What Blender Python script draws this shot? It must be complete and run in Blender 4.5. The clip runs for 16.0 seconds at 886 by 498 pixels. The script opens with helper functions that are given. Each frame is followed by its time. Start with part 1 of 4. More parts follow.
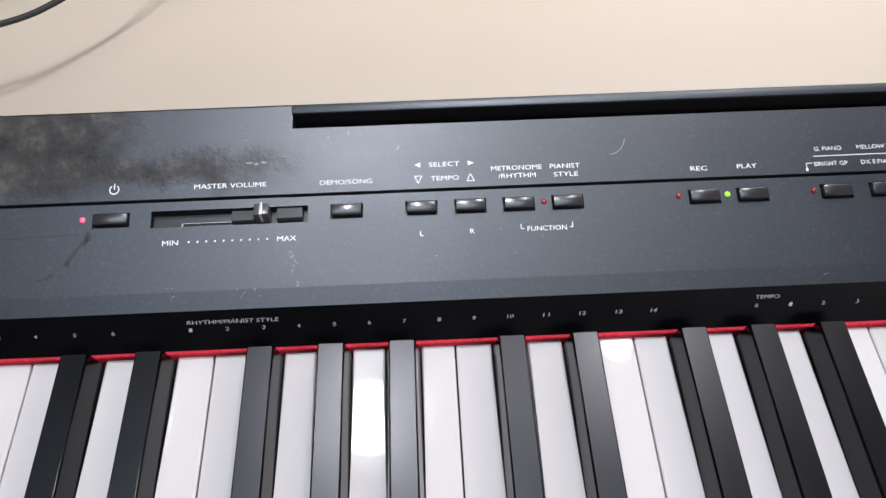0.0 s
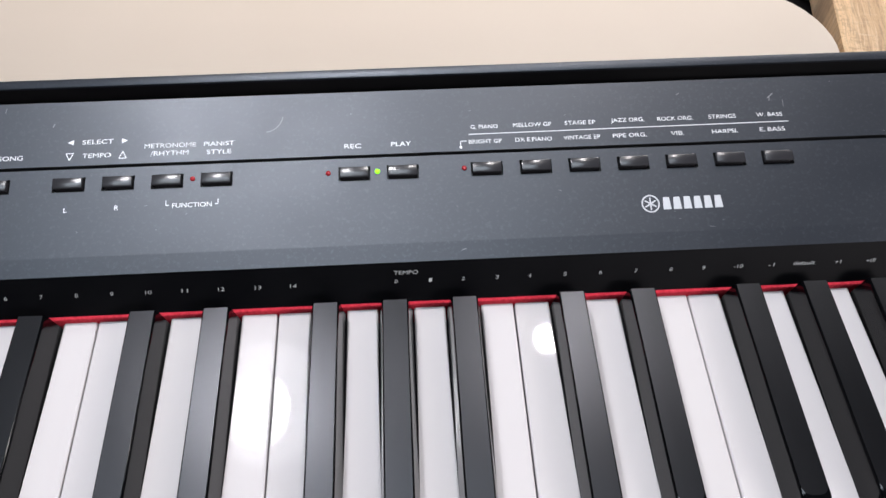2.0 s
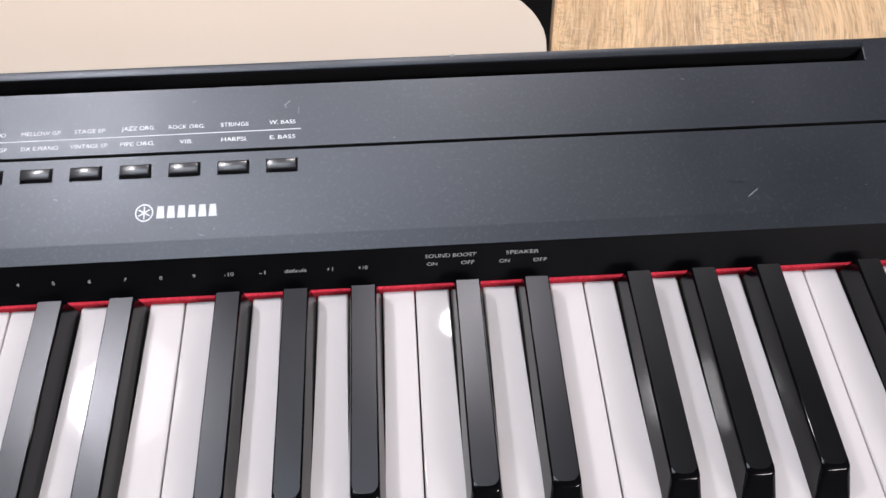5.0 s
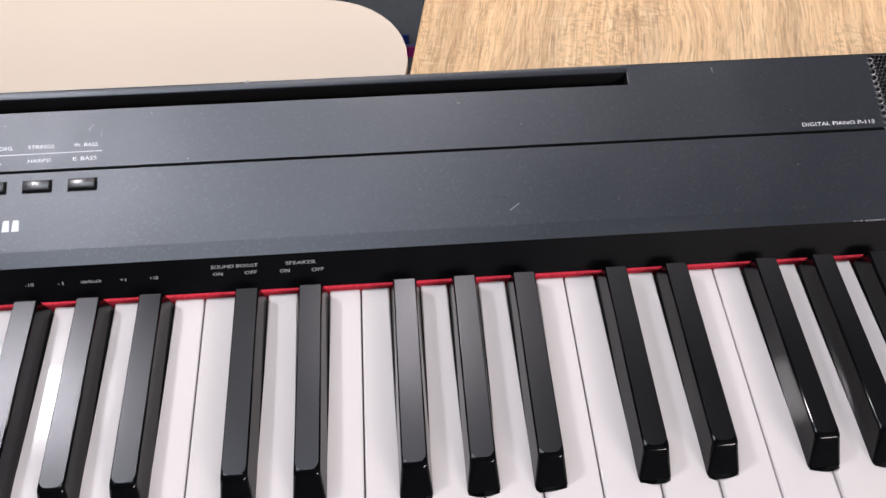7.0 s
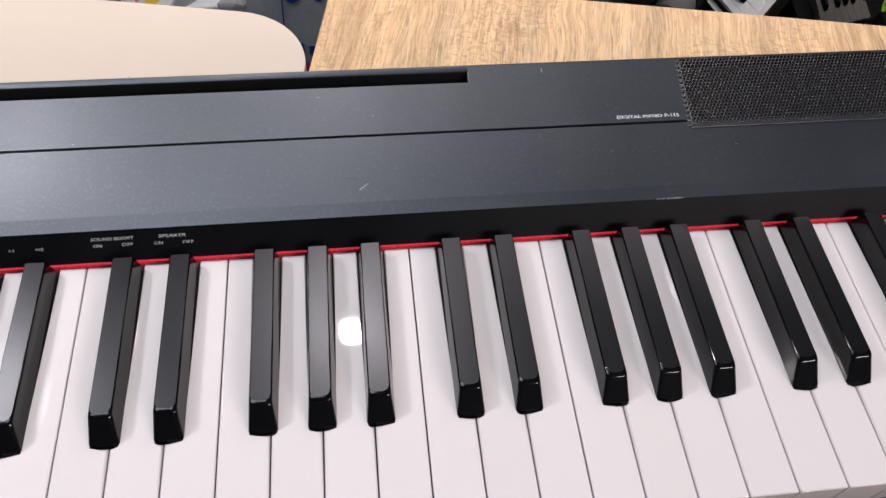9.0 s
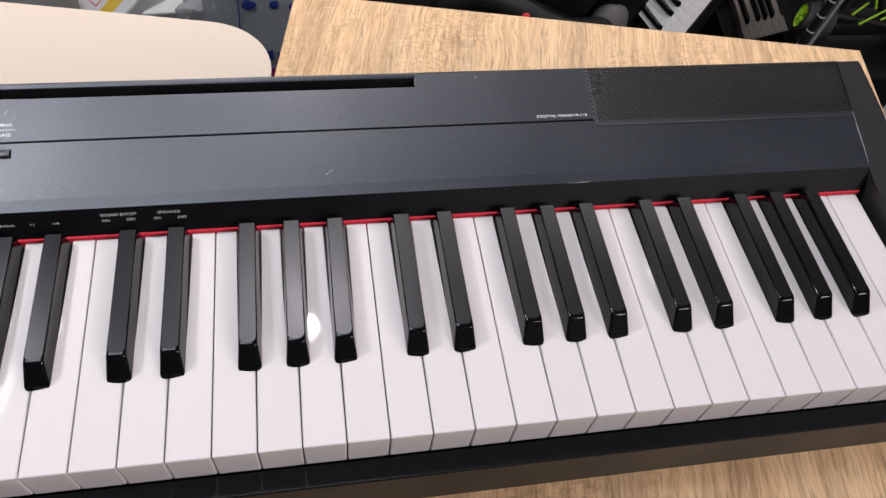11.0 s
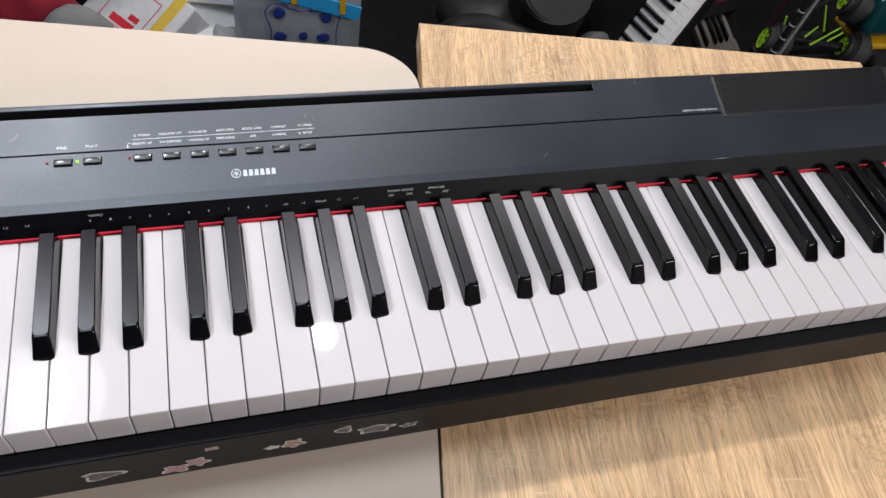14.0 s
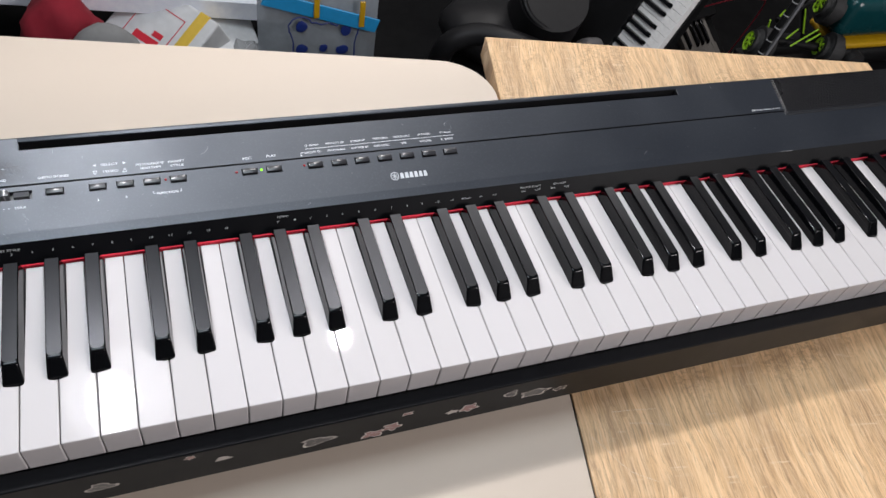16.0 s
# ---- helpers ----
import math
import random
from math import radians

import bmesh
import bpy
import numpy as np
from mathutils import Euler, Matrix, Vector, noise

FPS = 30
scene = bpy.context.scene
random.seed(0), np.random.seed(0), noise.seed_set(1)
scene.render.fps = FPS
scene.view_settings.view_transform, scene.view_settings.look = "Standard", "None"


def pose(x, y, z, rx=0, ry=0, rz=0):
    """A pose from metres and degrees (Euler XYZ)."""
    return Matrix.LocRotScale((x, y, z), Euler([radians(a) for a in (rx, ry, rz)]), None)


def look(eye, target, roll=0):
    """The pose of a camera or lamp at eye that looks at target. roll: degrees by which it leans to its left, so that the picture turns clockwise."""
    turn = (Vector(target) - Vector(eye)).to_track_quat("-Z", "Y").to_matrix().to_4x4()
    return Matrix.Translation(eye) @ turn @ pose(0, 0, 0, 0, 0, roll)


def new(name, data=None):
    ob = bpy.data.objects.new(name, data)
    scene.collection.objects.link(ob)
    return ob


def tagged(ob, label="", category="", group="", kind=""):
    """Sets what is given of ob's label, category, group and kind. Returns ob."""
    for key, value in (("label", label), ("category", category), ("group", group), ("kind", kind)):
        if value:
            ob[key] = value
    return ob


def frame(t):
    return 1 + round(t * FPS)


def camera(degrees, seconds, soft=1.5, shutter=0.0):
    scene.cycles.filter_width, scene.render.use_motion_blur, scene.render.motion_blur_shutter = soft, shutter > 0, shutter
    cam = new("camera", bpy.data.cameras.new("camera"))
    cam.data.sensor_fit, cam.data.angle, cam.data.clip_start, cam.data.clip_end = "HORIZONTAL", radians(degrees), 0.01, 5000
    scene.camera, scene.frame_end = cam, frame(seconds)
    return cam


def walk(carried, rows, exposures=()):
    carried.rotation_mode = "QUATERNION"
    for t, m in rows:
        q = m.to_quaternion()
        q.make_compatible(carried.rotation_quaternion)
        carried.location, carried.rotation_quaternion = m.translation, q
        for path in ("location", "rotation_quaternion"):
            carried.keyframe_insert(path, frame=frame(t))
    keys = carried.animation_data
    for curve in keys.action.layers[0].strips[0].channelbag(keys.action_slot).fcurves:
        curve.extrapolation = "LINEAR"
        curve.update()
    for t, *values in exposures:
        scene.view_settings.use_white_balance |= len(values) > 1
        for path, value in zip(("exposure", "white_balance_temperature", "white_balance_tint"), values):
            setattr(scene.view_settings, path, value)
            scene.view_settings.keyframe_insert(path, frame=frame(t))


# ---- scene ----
cam = camera(60.52, 16.0)
PATH = [
    (0, (0.3664, 0.0086, 0.2683), (0.3878, 0.5691, -0.5596), -0.58),
    (0.5, (0.3973, 0.0036, 0.2693), (0.4206, 0.5639, -0.5586), -0.52),
    (1, (0.4335, -0.0041, 0.2647), (0.4510, 0.5608, -0.5602), -1.08),
    (1.5, (0.4715, -0.0070, 0.2605), (0.4980, 0.5633, -0.5604), -0.35),
    (2, (0.5025, -0.0066, 0.2645), (0.5371, 0.5524, -0.5640), 0.46),
    (2.5, (0.5339, -0.0089, 0.2659), (0.5756, 0.5494, -0.5627), 1.17),
    (3, (0.5685, -0.0083, 0.2666), (0.6188, 0.5381, -0.5694), 2.06),
    (3.5, (0.6025, -0.0102, 0.2654), (0.6618, 0.5402, -0.5674), 2.77),
    (6, (0.7581, -0.0104, 0.2889), (0.7865, 0.5159, -0.5610), -0.71),
    (6.5, (0.7765, -0.0227, 0.2965), (0.8223, 0.5216, -0.5412), 0.72),
    (7, (0.7965, -0.0291, 0.3036), (0.8469, 0.5061, -0.5396), 1.27),
    (7.5, (0.8136, -0.0456, 0.3133), (0.8776, 0.5012, -0.5215), 2.33),
    (8, (0.8256, -0.0582, 0.3243), (0.9020, 0.4902, -0.5084), 3.30),
    (8.5, (0.8348, -0.0672, 0.3312), (0.9251, 0.4828, -0.4991), 4.37),
    (9, (0.8471, -0.0800, 0.3352), (0.9473, 0.4706, -0.4935), 5.04),
    (9.5, (0.8511, -0.0964, 0.3470), (0.9699, 0.4521, -0.4807), 6.52),
    (12, (0.7821, -0.1750, 0.4234), (0.9766, 0.3779, -0.3868), 11.69),
    (12.5, (0.7307, -0.1914, 0.4318), (0.9432, 0.3650, -0.3714), 12.47),
    (13, (0.6893, -0.2084, 0.4422), (0.9193, 0.3481, -0.3562), 13.25),
    (13.5, (0.6409, -0.2165, 0.4524), (0.8898, 0.3416, -0.3392), 13.94),
    (14, (0.5880, -0.2260, 0.4597), (0.8548, 0.3326, -0.3256), 14.49),
    (14.5, (0.5552, -0.2344, 0.4651), (0.8371, 0.3195, -0.3183), 15.15),
    (15, (0.5234, -0.2346, 0.4699), (0.8205, 0.3168, -0.3097), 15.57),
    (15.5, (0.4719, -0.2316, 0.4767), (0.7814, 0.3176, -0.2995), 15.86),
    (16, (0.4169, -0.2409, 0.4916), (0.7415, 0.3062, -0.2800), 16.32),
]
EXPOSURES = [(0, -0.02, 6500, 11.5), (3.5, -0.04, 6500, 13), (6, 0.03, 6740, 15), (9.5, 0.03, 6740, 15), (12, 0.03, 6640, 13.5), (16, -0.03, 6500, 10)]
walk(cam, [(t, look(eye, target, roll)) for t, eye, target, roll in PATH], EXPOSURES)

# Key tops lie at z = 0, the piano runs along x, the floor is 0.855 below the key tops.
KEY = 0.0235
TABLE_Z = -0.100
FLOOR_Z = -0.855
CEIL_Z = 1.95

# ---- light ----
world = bpy.data.worlds.new("world")
scene.world = world
world.use_nodes = True
world.node_tree.nodes["Background"].inputs[0].default_value = (0.9, 0.95, 1.0, 1)
world.node_tree.nodes["Background"].inputs[1].default_value = 0.025


def lamp(name, place, size, power, colour, shape="DISK", size_y=None, aim=None):
    data = bpy.data.lights.new(name, "AREA")
    data.shape, data.size, data.energy, data.color = shape, size, power, colour
    if size_y:
        data.size_y = size_y
    ob = new(name, data)
    ob.matrix_world = look(place, aim or (place[0], place[1] + 0.0001, place[2] - 1))
    return ob


lamp("pendant_bulb", (0.285, 0.392, 0.690), 0.095, 3.6, (0.97, 0.97, 1.0), aim=(1.0, 0.05, 0))
lamp("pendant_glow", (0.292, 0.412, 0.713), 0.165, 0.75, (0.96, 0.97, 1.0), aim=(0.55, 0.1, 0))
lamp("spot_bulb", (0.797, 0.795, 1.315), 0.062, 7.0, (1.0, 0.97, 0.97), aim=(0.95, 0.2, 0))
lamp("ceiling_area_light", (0.10, 0.22, CEIL_Z - 0.03), 1.4, 19.5, (0.78, 0.90, 1.0), "RECTANGLE", 0.56)
# Unseen fill, added to brighten the far oak and the clutter.
lamp("ceiling_area_light", (1.9, 2.05, CEIL_Z - 0.03), 1.8, 34, (1.0, 0.96, 0.94), "RECTANGLE", 0.4)
# Unseen front fill, added to lift the key fronts and right-hand keys.
lamp("front_fill_light", (2.6, -2.2, 1.72), 1.5, 81, (1.0, 0.95, 0.95), "RECTANGLE", 0.6, aim=(0.9, 0.0, 0.0))


# ---- materials ----
def material(name, colour, rough=0.5, metal=0.0, spec=0.5):
    m = bpy.data.materials.new(name)
    m.use_nodes = True
    b = m.node_tree.nodes["Principled BSDF"]
    b.inputs["Base Color"].default_value = (*colour, 1)
    b.inputs["Roughness"].default_value = rough
    b.inputs["Metallic"].default_value = metal
    b.inputs["Specular IOR Level"].default_value = spec
    return m


class Nodes:
    """Short calls for building a material's nodes."""

    def __init__(self, m):
        self.t = m.node_tree
        self.b = self.t.nodes["Principled BSDF"]
        self.where = self.t.nodes.new("ShaderNodeTexCoord").outputs["Object"]

    def node(self, kind, **values):
        n = self.t.nodes.new(kind)
        for k, v in values.items():
            n.inputs[k.replace("_", " ")].default_value = v
        return n

    def link(self, a, b):
        self.t.links.new(a, b)

    def scaled(self, s, turn=0.0):
        n = self.node("ShaderNodeMapping")
        n.inputs["Scale"].default_value = s
        n.inputs["Rotation"].default_value = (0, 0, turn)
        self.link(self.where, n.inputs["Vector"])
        return n.outputs["Vector"]

    def noise(self, scale, detail=4.0, rough=0.55, vector=None, distortion=0.0):
        n = self.node("ShaderNodeTexNoise", Scale=scale, Detail=detail, Roughness=rough, Distortion=distortion)
        self.link(vector or self.where, n.inputs["Vector"])
        return n.outputs["Fac"]

    def ramp(self, fac, stops):
        n = self.t.nodes.new("ShaderNodeValToRGB")
        e = n.color_ramp.elements
        while len(e) < len(stops):
            e.new(0.5)
        for el, (p, c) in zip(e, stops):
            el.position = p
            el.color = (*c, 1) if len(c) == 3 else (c[0], c[0], c[0], 1)
        self.link(fac, n.inputs["Fac"])
        return n.outputs["Color"]

    def mix(self, fac, a, b, kind="MIX"):
        n = self.t.nodes.new("ShaderNodeMix")
        n.data_type, n.blend_type = "RGBA", kind
        for sock, v in ((n.inputs[0], fac), (n.inputs[6], a), (n.inputs[7], b)):
            if isinstance(v, (int, float)):
                sock.default_value = v
            elif isinstance(v, tuple):
                sock.default_value = (*v, 1)
            else:
                self.link(v, sock)
        return n.outputs[2]

    def math(self, op, a, b=0.0):
        n = self.t.nodes.new("ShaderNodeMath")
        n.operation = op
        for sock, v in zip(n.inputs, (a, b)):
            if isinstance(v, (int, float)):
                sock.default_value = v
            else:
                self.link(v, sock)
        return n.outputs[0]

    def remap(self, fac, a, b, c, d):
        n = self.node("ShaderNodeMapRange", From_Min=a, From_Max=b, To_Min=c, To_Max=d)
        self.link(fac, n.inputs["Value"])
        return n.outputs["Result"]

    def bump(self, height, strength, distance):
        n = self.node("ShaderNodeBump", Strength=strength, Distance=distance)
        self.link(height, n.inputs["Height"])
        self.link(n.outputs["Normal"], self.b.inputs["Normal"])
        return n


def plastic(name, colour, rough, grain=0.25, smudge=0.10, metal=0.0):
    """A plain moulded or painted surface with fine grain and faint smudges."""
    m = material(name, colour, rough, metal)
    n = Nodes(m)
    big = n.noise(9.0, 5.0, 0.6)
    n.link(n.remap(big, 0.3, 0.7, rough - smudge, rough + smudge), n.b.inputs["Roughness"])
    n.link(n.mix(n.remap(n.noise(60.0, 3.0), 0.3, 0.7, 0.0, 0.35), colour, tuple(min(1.0, c * 1.35 + 0.002) for c in colour)), n.b.inputs["Base Color"])
    n.bump(n.noise(2200.0, 2.0), grain, 0.00006)
    return m


def panel_plastic():
    """Charcoal satin plastic: fine grain, wiped smudges, and a burnt, blistered patch towards the bass end."""
    base = (0.0082, 0.0108, 0.0160)
    m = material("charcoal_panel", base, 0.4, spec=0.75)
    n = Nodes(m)
    sep = n.node("ShaderNodeSeparateXYZ")
    n.link(n.where, sep.inputs[0])
    x, y = sep.outputs[0], sep.outputs[1]
    wobble = n.noise(38.0, 6.0, 0.65)
    wob = n.math("SUBTRACT", wobble, 0.5)
    # burnt patch: strong to about x = 0.235, a tongue at y = 0.215 up to x = 0.31
    edge = n.math("ADD", x, n.math("MULTIPLY", wob, 0.075))
    low = n.math("ADD", y, n.math("MULTIPLY", wob, 0.03))
    block = n.math("MULTIPLY", n.remap(edge, 0.228, 0.258, 1.0, 0.0), n.remap(low, 0.199, 0.210, 0.0, 1.0))
    tongue = n.math("MULTIPLY", n.remap(edge, 0.285, 0.318, 1.0, 0.0), n.math("MULTIPLY", n.remap(low, 0.203, 0.210, 0.0, 1.0), n.remap(low, 0.214, 0.221, 1.0, 0.0)))
    burnt = n.math("MAXIMUM", block, n.math("MULTIPLY", tongue, 0.95))
    streak = n.noise(1.0, 5.0, 0.6, n.scaled((14.0, 420.0, 40.0)))
    smear = n.noise(14.0, 5.0, 0.6)
    fleck = n.noise(700.0, 3.0, 0.6)
    col = n.mix(n.remap(smear, 0.35, 0.75, 0.0, 0.5), base, (0.0115, 0.0145, 0.0200))
    col = n.mix(n.remap(fleck, 0.54, 0.72, 0.0, 0.6), col, (0.034, 0.038, 0.045))
    scorch = n.ramp(n.noise(75.0, 6.0, 0.68), [(0.32, (0.012, 0.011, 0.011)), (0.52, (0.036, 0.033, 0.031)), (0.75, (0.105, 0.096, 0.09))])
    col = n.mix(burnt, col, scorch)
    n.link(col, n.b.inputs["Base Color"])
    rough = n.math("ADD", n.remap(smear, 0.3, 0.7, 0.39, 0.48), n.remap(streak, 0.3, 0.7, -0.012, 0.012))
    n.link(n.math("ADD", rough, n.math("MULTIPLY", burnt, 0.12)), n.b.inputs["Roughness"])
    n.link(n.remap(burnt, 0.0, 1.0, 0.75, 0.25), n.b.inputs["Specular IOR Level"])
    fine = n.noise(1700.0, 2.0)
    blister = n.math("MULTIPLY", n.noise(85.0, 5.0, 0.62), n.math("MULTIPLY", burnt, 7.0))
    n.bump(n.math("ADD", n.math("MULTIPLY", fine, 0.16), blister), 0.45, 0.00022)
    return m


def key_white():
    m = material("key_white", (0.66, 0.64, 0.635), 0.06, spec=0.15)
    n = Nodes(m)
    info = n.node("ShaderNodeObjectInfo")
    old = n.remap(n.noise(30.0, 4.0), 0.35, 0.75, 0.0, 0.4)
    tint = n.mix(info.outputs["Random"], (0.555, 0.528, 0.538), (0.54, 0.514, 0.518))
    n.link(n.mix(old, tint, (0.53, 0.512, 0.51)), n.b.inputs["Base Color"])
    n.link(n.remap(n.noise(45.0, 5.0, 0.6), 0.3, 0.7, 0.018, 0.036), n.b.inputs["Roughness"])
    n.bump(n.noise(1.0, 2.0, 0.5, n.scaled((500.0, 25.0, 60.0))), 0.06, 0.00005)
    return m


def key_black(name, rough, spec):
    m = material(name, (0.010, 0.010, 0.011), rough, spec=spec)
    n = Nodes(m)
    n.link(n.remap(n.noise(1.0, 5.0, 0.6, n.scaled((90.0, 30.0, 60.0))), 0.3, 0.7, rough - 0.02, rough + 0.03), n.b.inputs["Roughness"])
    n.link(n.mix(n.remap(n.noise(400.0, 3.0), 0.6, 0.8, 0.0, 0.3), (0.0016, 0.0018, 0.0024), (0.006, 0.0065, 0.008)), n.b.inputs["Base Color"])
    return m


def felt_red():
    m = material("red_felt", (0.48, 0.012, 0.022), 0.95, spec=0.1)
    n = Nodes(m)
    n.link(n.ramp(n.noise(700.0, 4.0, 0.7), [(0.3, (0.34, 0.014, 0.026)), (0.7, (0.60, 0.045, 0.070))]), n.b.inputs["Base Color"])
    n.bump(n.noise(1500.0, 3.0), 0.8, 0.0005)
    return m


def oak():
    """Sonoma-oak laminate: grain along the local y axis, broad bands across x, short dark pores."""
    m = material("oak_laminate", (0.55, 0.38, 0.22), 0.42)
    n = Nodes(m)
    warp = n.noise(2.2, 3.0)
    bend = n.node("ShaderNodeVectorMath")
    bend.operation = "ADD"
    comb = n.node("ShaderNodeCombineXYZ")
    n.link(n.math("ADD", n.math("MULTIPLY", warp, 0.05), n.math("MULTIPLY", n.noise(16.0, 2.0), 0.006)), comb.inputs[0])
    n.link(n.where, bend.inputs[0])
    n.link(comb.outputs[0], bend.inputs[1])

    def along(sx, sy):
        mp = n.node("ShaderNodeMapping")
        mp.inputs["Scale"].default_value = (sx, sy, 1.0)
        n.link(bend.outputs[0], mp.inputs["Vector"])
        return mp.outputs["Vector"]

    # wide dark bands, threads of grain, growth lines, pores, and pale saw marks across the dark bands
    bands = n.noise(1.0, 3.0, 0.55, along(27.0, 2.2))
    threads = n.noise(1.0, 7.0, 0.72, along(150.0, 5.5))
    fibres = n.noise(1.0, 3.0, 0.6, along(620.0, 26.0))
    pores = n.noise(1.0, 4.0, 0.6, along(360.0, 30.0))
    growth = n.math("FRACT", n.math("MULTIPLY", n.noise(1.0, 2.0, 0.5, along(9.0, 1.3)), 11.0))
    ripple = n.noise(1.0, 3.0, 0.55, along(160.0, 260.0), 0.8)
    saw = n.noise(1.0, 3.0, 0.6, along(16.0, 150.0))
    col = n.ramp(threads, [(0.30, (0.49, 0.30, 0.155)), (0.44, (0.68, 0.44, 0.235)), (0.56, (0.81, 0.55, 0.31)), (0.74, (0.89, 0.64, 0.39))])
    dark = n.remap(bands, 0.47, 0.60, 0.0, 1.0)
    col = n.mix(n.math("MULTIPLY", dark, 0.36), col, (0.285, 0.175, 0.105))
    col = n.mix(n.remap(growth, 0.0, 0.15, 0.32, 0.0), col, (0.29, 0.165, 0.085))
    col = n.mix(n.remap(fibres, 0.52, 0.70, 0.0, 0.45), col, (0.82, 0.63, 0.41))
    col = n.mix(n.remap(pores, 0.57, 0.66, 0.0, 0.50), col, (0.20, 0.115, 0.06))
    patch = n.remap(n.noise(1.0, 2.0, 0.5, along(8.0, 5.5)), 0.54, 0.62, 0.0, 1.0)
    col = n.mix(n.math("MULTIPLY", patch, n.remap(ripple, 0.50, 0.60, 0.0, 0.40)), col, (0.28, 0.165, 0.09))
    marks = n.math("MULTIPLY", n.remap(saw, 0.60, 0.68, 0.0, 0.70), n.remap(bands, 0.52, 0.58, 0.0, 1.0))
    col = n.mix(marks, col, (0.74, 0.56, 0.37))
    # fine open grain: short dark and pale fibres
    grit = n.noise(1.0, 3.0, 0.65, along(620.0, 34.0), 0.9)
    col = n.mix(n.remap(grit, 0.48, 0.38, 0.0, 0.38), col, (0.20, 0.122, 0.078))
    col = n.mix(n.remap(grit, 0.56, 0.70, 0.0, 0.40), col, (0.86, 0.69, 0.49))
    n.link(col, n.b.inputs["Base Color"])
    n.link(n.remap(threads, 0.3, 0.7, 0.36, 0.52), n.b.inputs["Roughness"])
    n.bump(n.math("ADD", fibres, n.math("SUBTRACT", threads, pores)), 0.25, 0.0003)
    return m


def cream():
    m = material("cream_laminate", (0.80, 0.71, 0.61), 0.5)
    n = Nodes(m)
    n.link(n.mix(n.remap(n.noise(6.0, 5.0, 0.6), 0.35, 0.7, 0.0, 0.6), (0.605, 0.515, 0.43), (0.585, 0.495, 0.41)), n.b.inputs["Base Color"])
    n.link(n.remap(n.noise(18.0, 5.0), 0.3, 0.7, 0.42, 0.58), n.b.inputs["Roughness"])
    n.bump(n.noise(900.0, 3.0), 0.12, 0.0001)
    return m


def glowing(name, colour, strength):
    m = material(name, colour, 0.25)
    b = m.node_tree.nodes["Principled BSDF"]
    b.inputs["Emission Color"].default_value = (*colour, 1)
    b.inputs["Emission Strength"].default_value = strength
    return m


def film_plastic(name, colour, alpha):
    m = plastic(name, colour, 0.22, 0.3, 0.08)
    m.node_tree.nodes["Principled BSDF"].inputs["Alpha"].default_value = alpha
    return m


PANEL = panel_plastic()
CASE = plastic("case_black", (0.013, 0.013, 0.0145), 0.42)
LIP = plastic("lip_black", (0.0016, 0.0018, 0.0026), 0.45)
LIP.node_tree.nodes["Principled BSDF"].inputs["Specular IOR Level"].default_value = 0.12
SLIP = plastic("slip_black", (0.006, 0.0062, 0.0074), 0.36, 0.15, 0.05)
SLIP.node_tree.nodes["Principled BSDF"].inputs["Specular IOR Level"].default_value = 0.10
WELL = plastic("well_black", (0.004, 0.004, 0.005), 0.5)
BUTTON = plastic("button_black", (0.022, 0.022, 0.025), 0.24, 0.1, 0.04)
SLIDE = plastic("slider_grey", (0.055, 0.057, 0.062), 0.35)
CHROME = material("bright_edge", (0.75, 0.76, 0.78), 0.25, 0.6)
WHITE_KEY = key_white()
BLACK_TOP = key_black("ebony_top", 0.30, 0.38)
BLACK_SIDE = key_black("ebony_side", 0.09, 0.30)
# bluish sheen of the charcoal panel and the satin sharps
for satin, sheen in ((PANEL, (0.88, 0.92, 1.0, 1)), (BLACK_TOP, (0.90, 0.92, 1.0, 1))):
    satin.node_tree.nodes["Principled BSDF"].inputs["Specular Tint"].default_value = sheen
FELT = felt_red()
PRINT = material("legend_print", (0.70, 0.72, 0.75), 0.5)
PRINT_DIM = material("legend_grey_print", (0.42, 0.43, 0.44), 0.55)
SILVER = plastic("silver_print", (0.46, 0.48, 0.51), 0.35, 0.1, 0.05)
SCUFF = material("scuff", (0.20, 0.205, 0.215), 0.6)
SCUFF_DARK = material("scorch_mark", (0.008, 0.008, 0.009), 0.3)
LED_OFF = plastic("led_dark_red", (0.28, 0.012, 0.018), 0.18, 0.05, 0.03)
LED_RED = glowing("led_red", (1.0, 0.08, 0.16), 1.6)
LED_GREEN = glowing("led_green", (0.25, 1.0, 0.02), 1.2)
MESH = plastic("grille_metal", (0.016, 0.016, 0.018), 0.30, 0.1, 0.05, 0.15)
# Paler grey that colours in light and highlights on edges.
LIT_EDGE = plastic("lit_edge_grey", (0.14, 0.14, 0.145), 0.35, 0.1, 0.05, 0.3)
OAK = oak()
CREAM = cream()
RUBBER = plastic("rubber_black", (0.013, 0.013, 0.014), 0.7)
STEEL = plastic("leg_grey", (0.20, 0.20, 0.21), 0.4, 0.1, 0.05, 0.8)


# ---- mesh helpers ----
def finish(name, bm, mats, parent=None, label="", smooth=None):
    me = bpy.data.meshes.new(name)
    bmesh.ops.recalc_face_normals(bm, faces=bm.faces)
    bm.to_mesh(me)
    bm.free()
    for m in mats if isinstance(mats, (list, tuple)) else [mats]:
        me.materials.append(m)
    if smooth is not None:
        me.shade_smooth()
        me.set_sharp_from_angle(angle=radians(smooth))
    ob = new(name, me)
    if parent:
        ob.parent = parent
    if label:
        tagged(ob, label)
    return ob


def part(name, bm, mat, parent, label="", smooth=None):
    return finish(name, bm, mat, parent, label, smooth)


def thing(name, label, category, group="", kind=""):
    return tagged(new(name), label, category, group, kind)


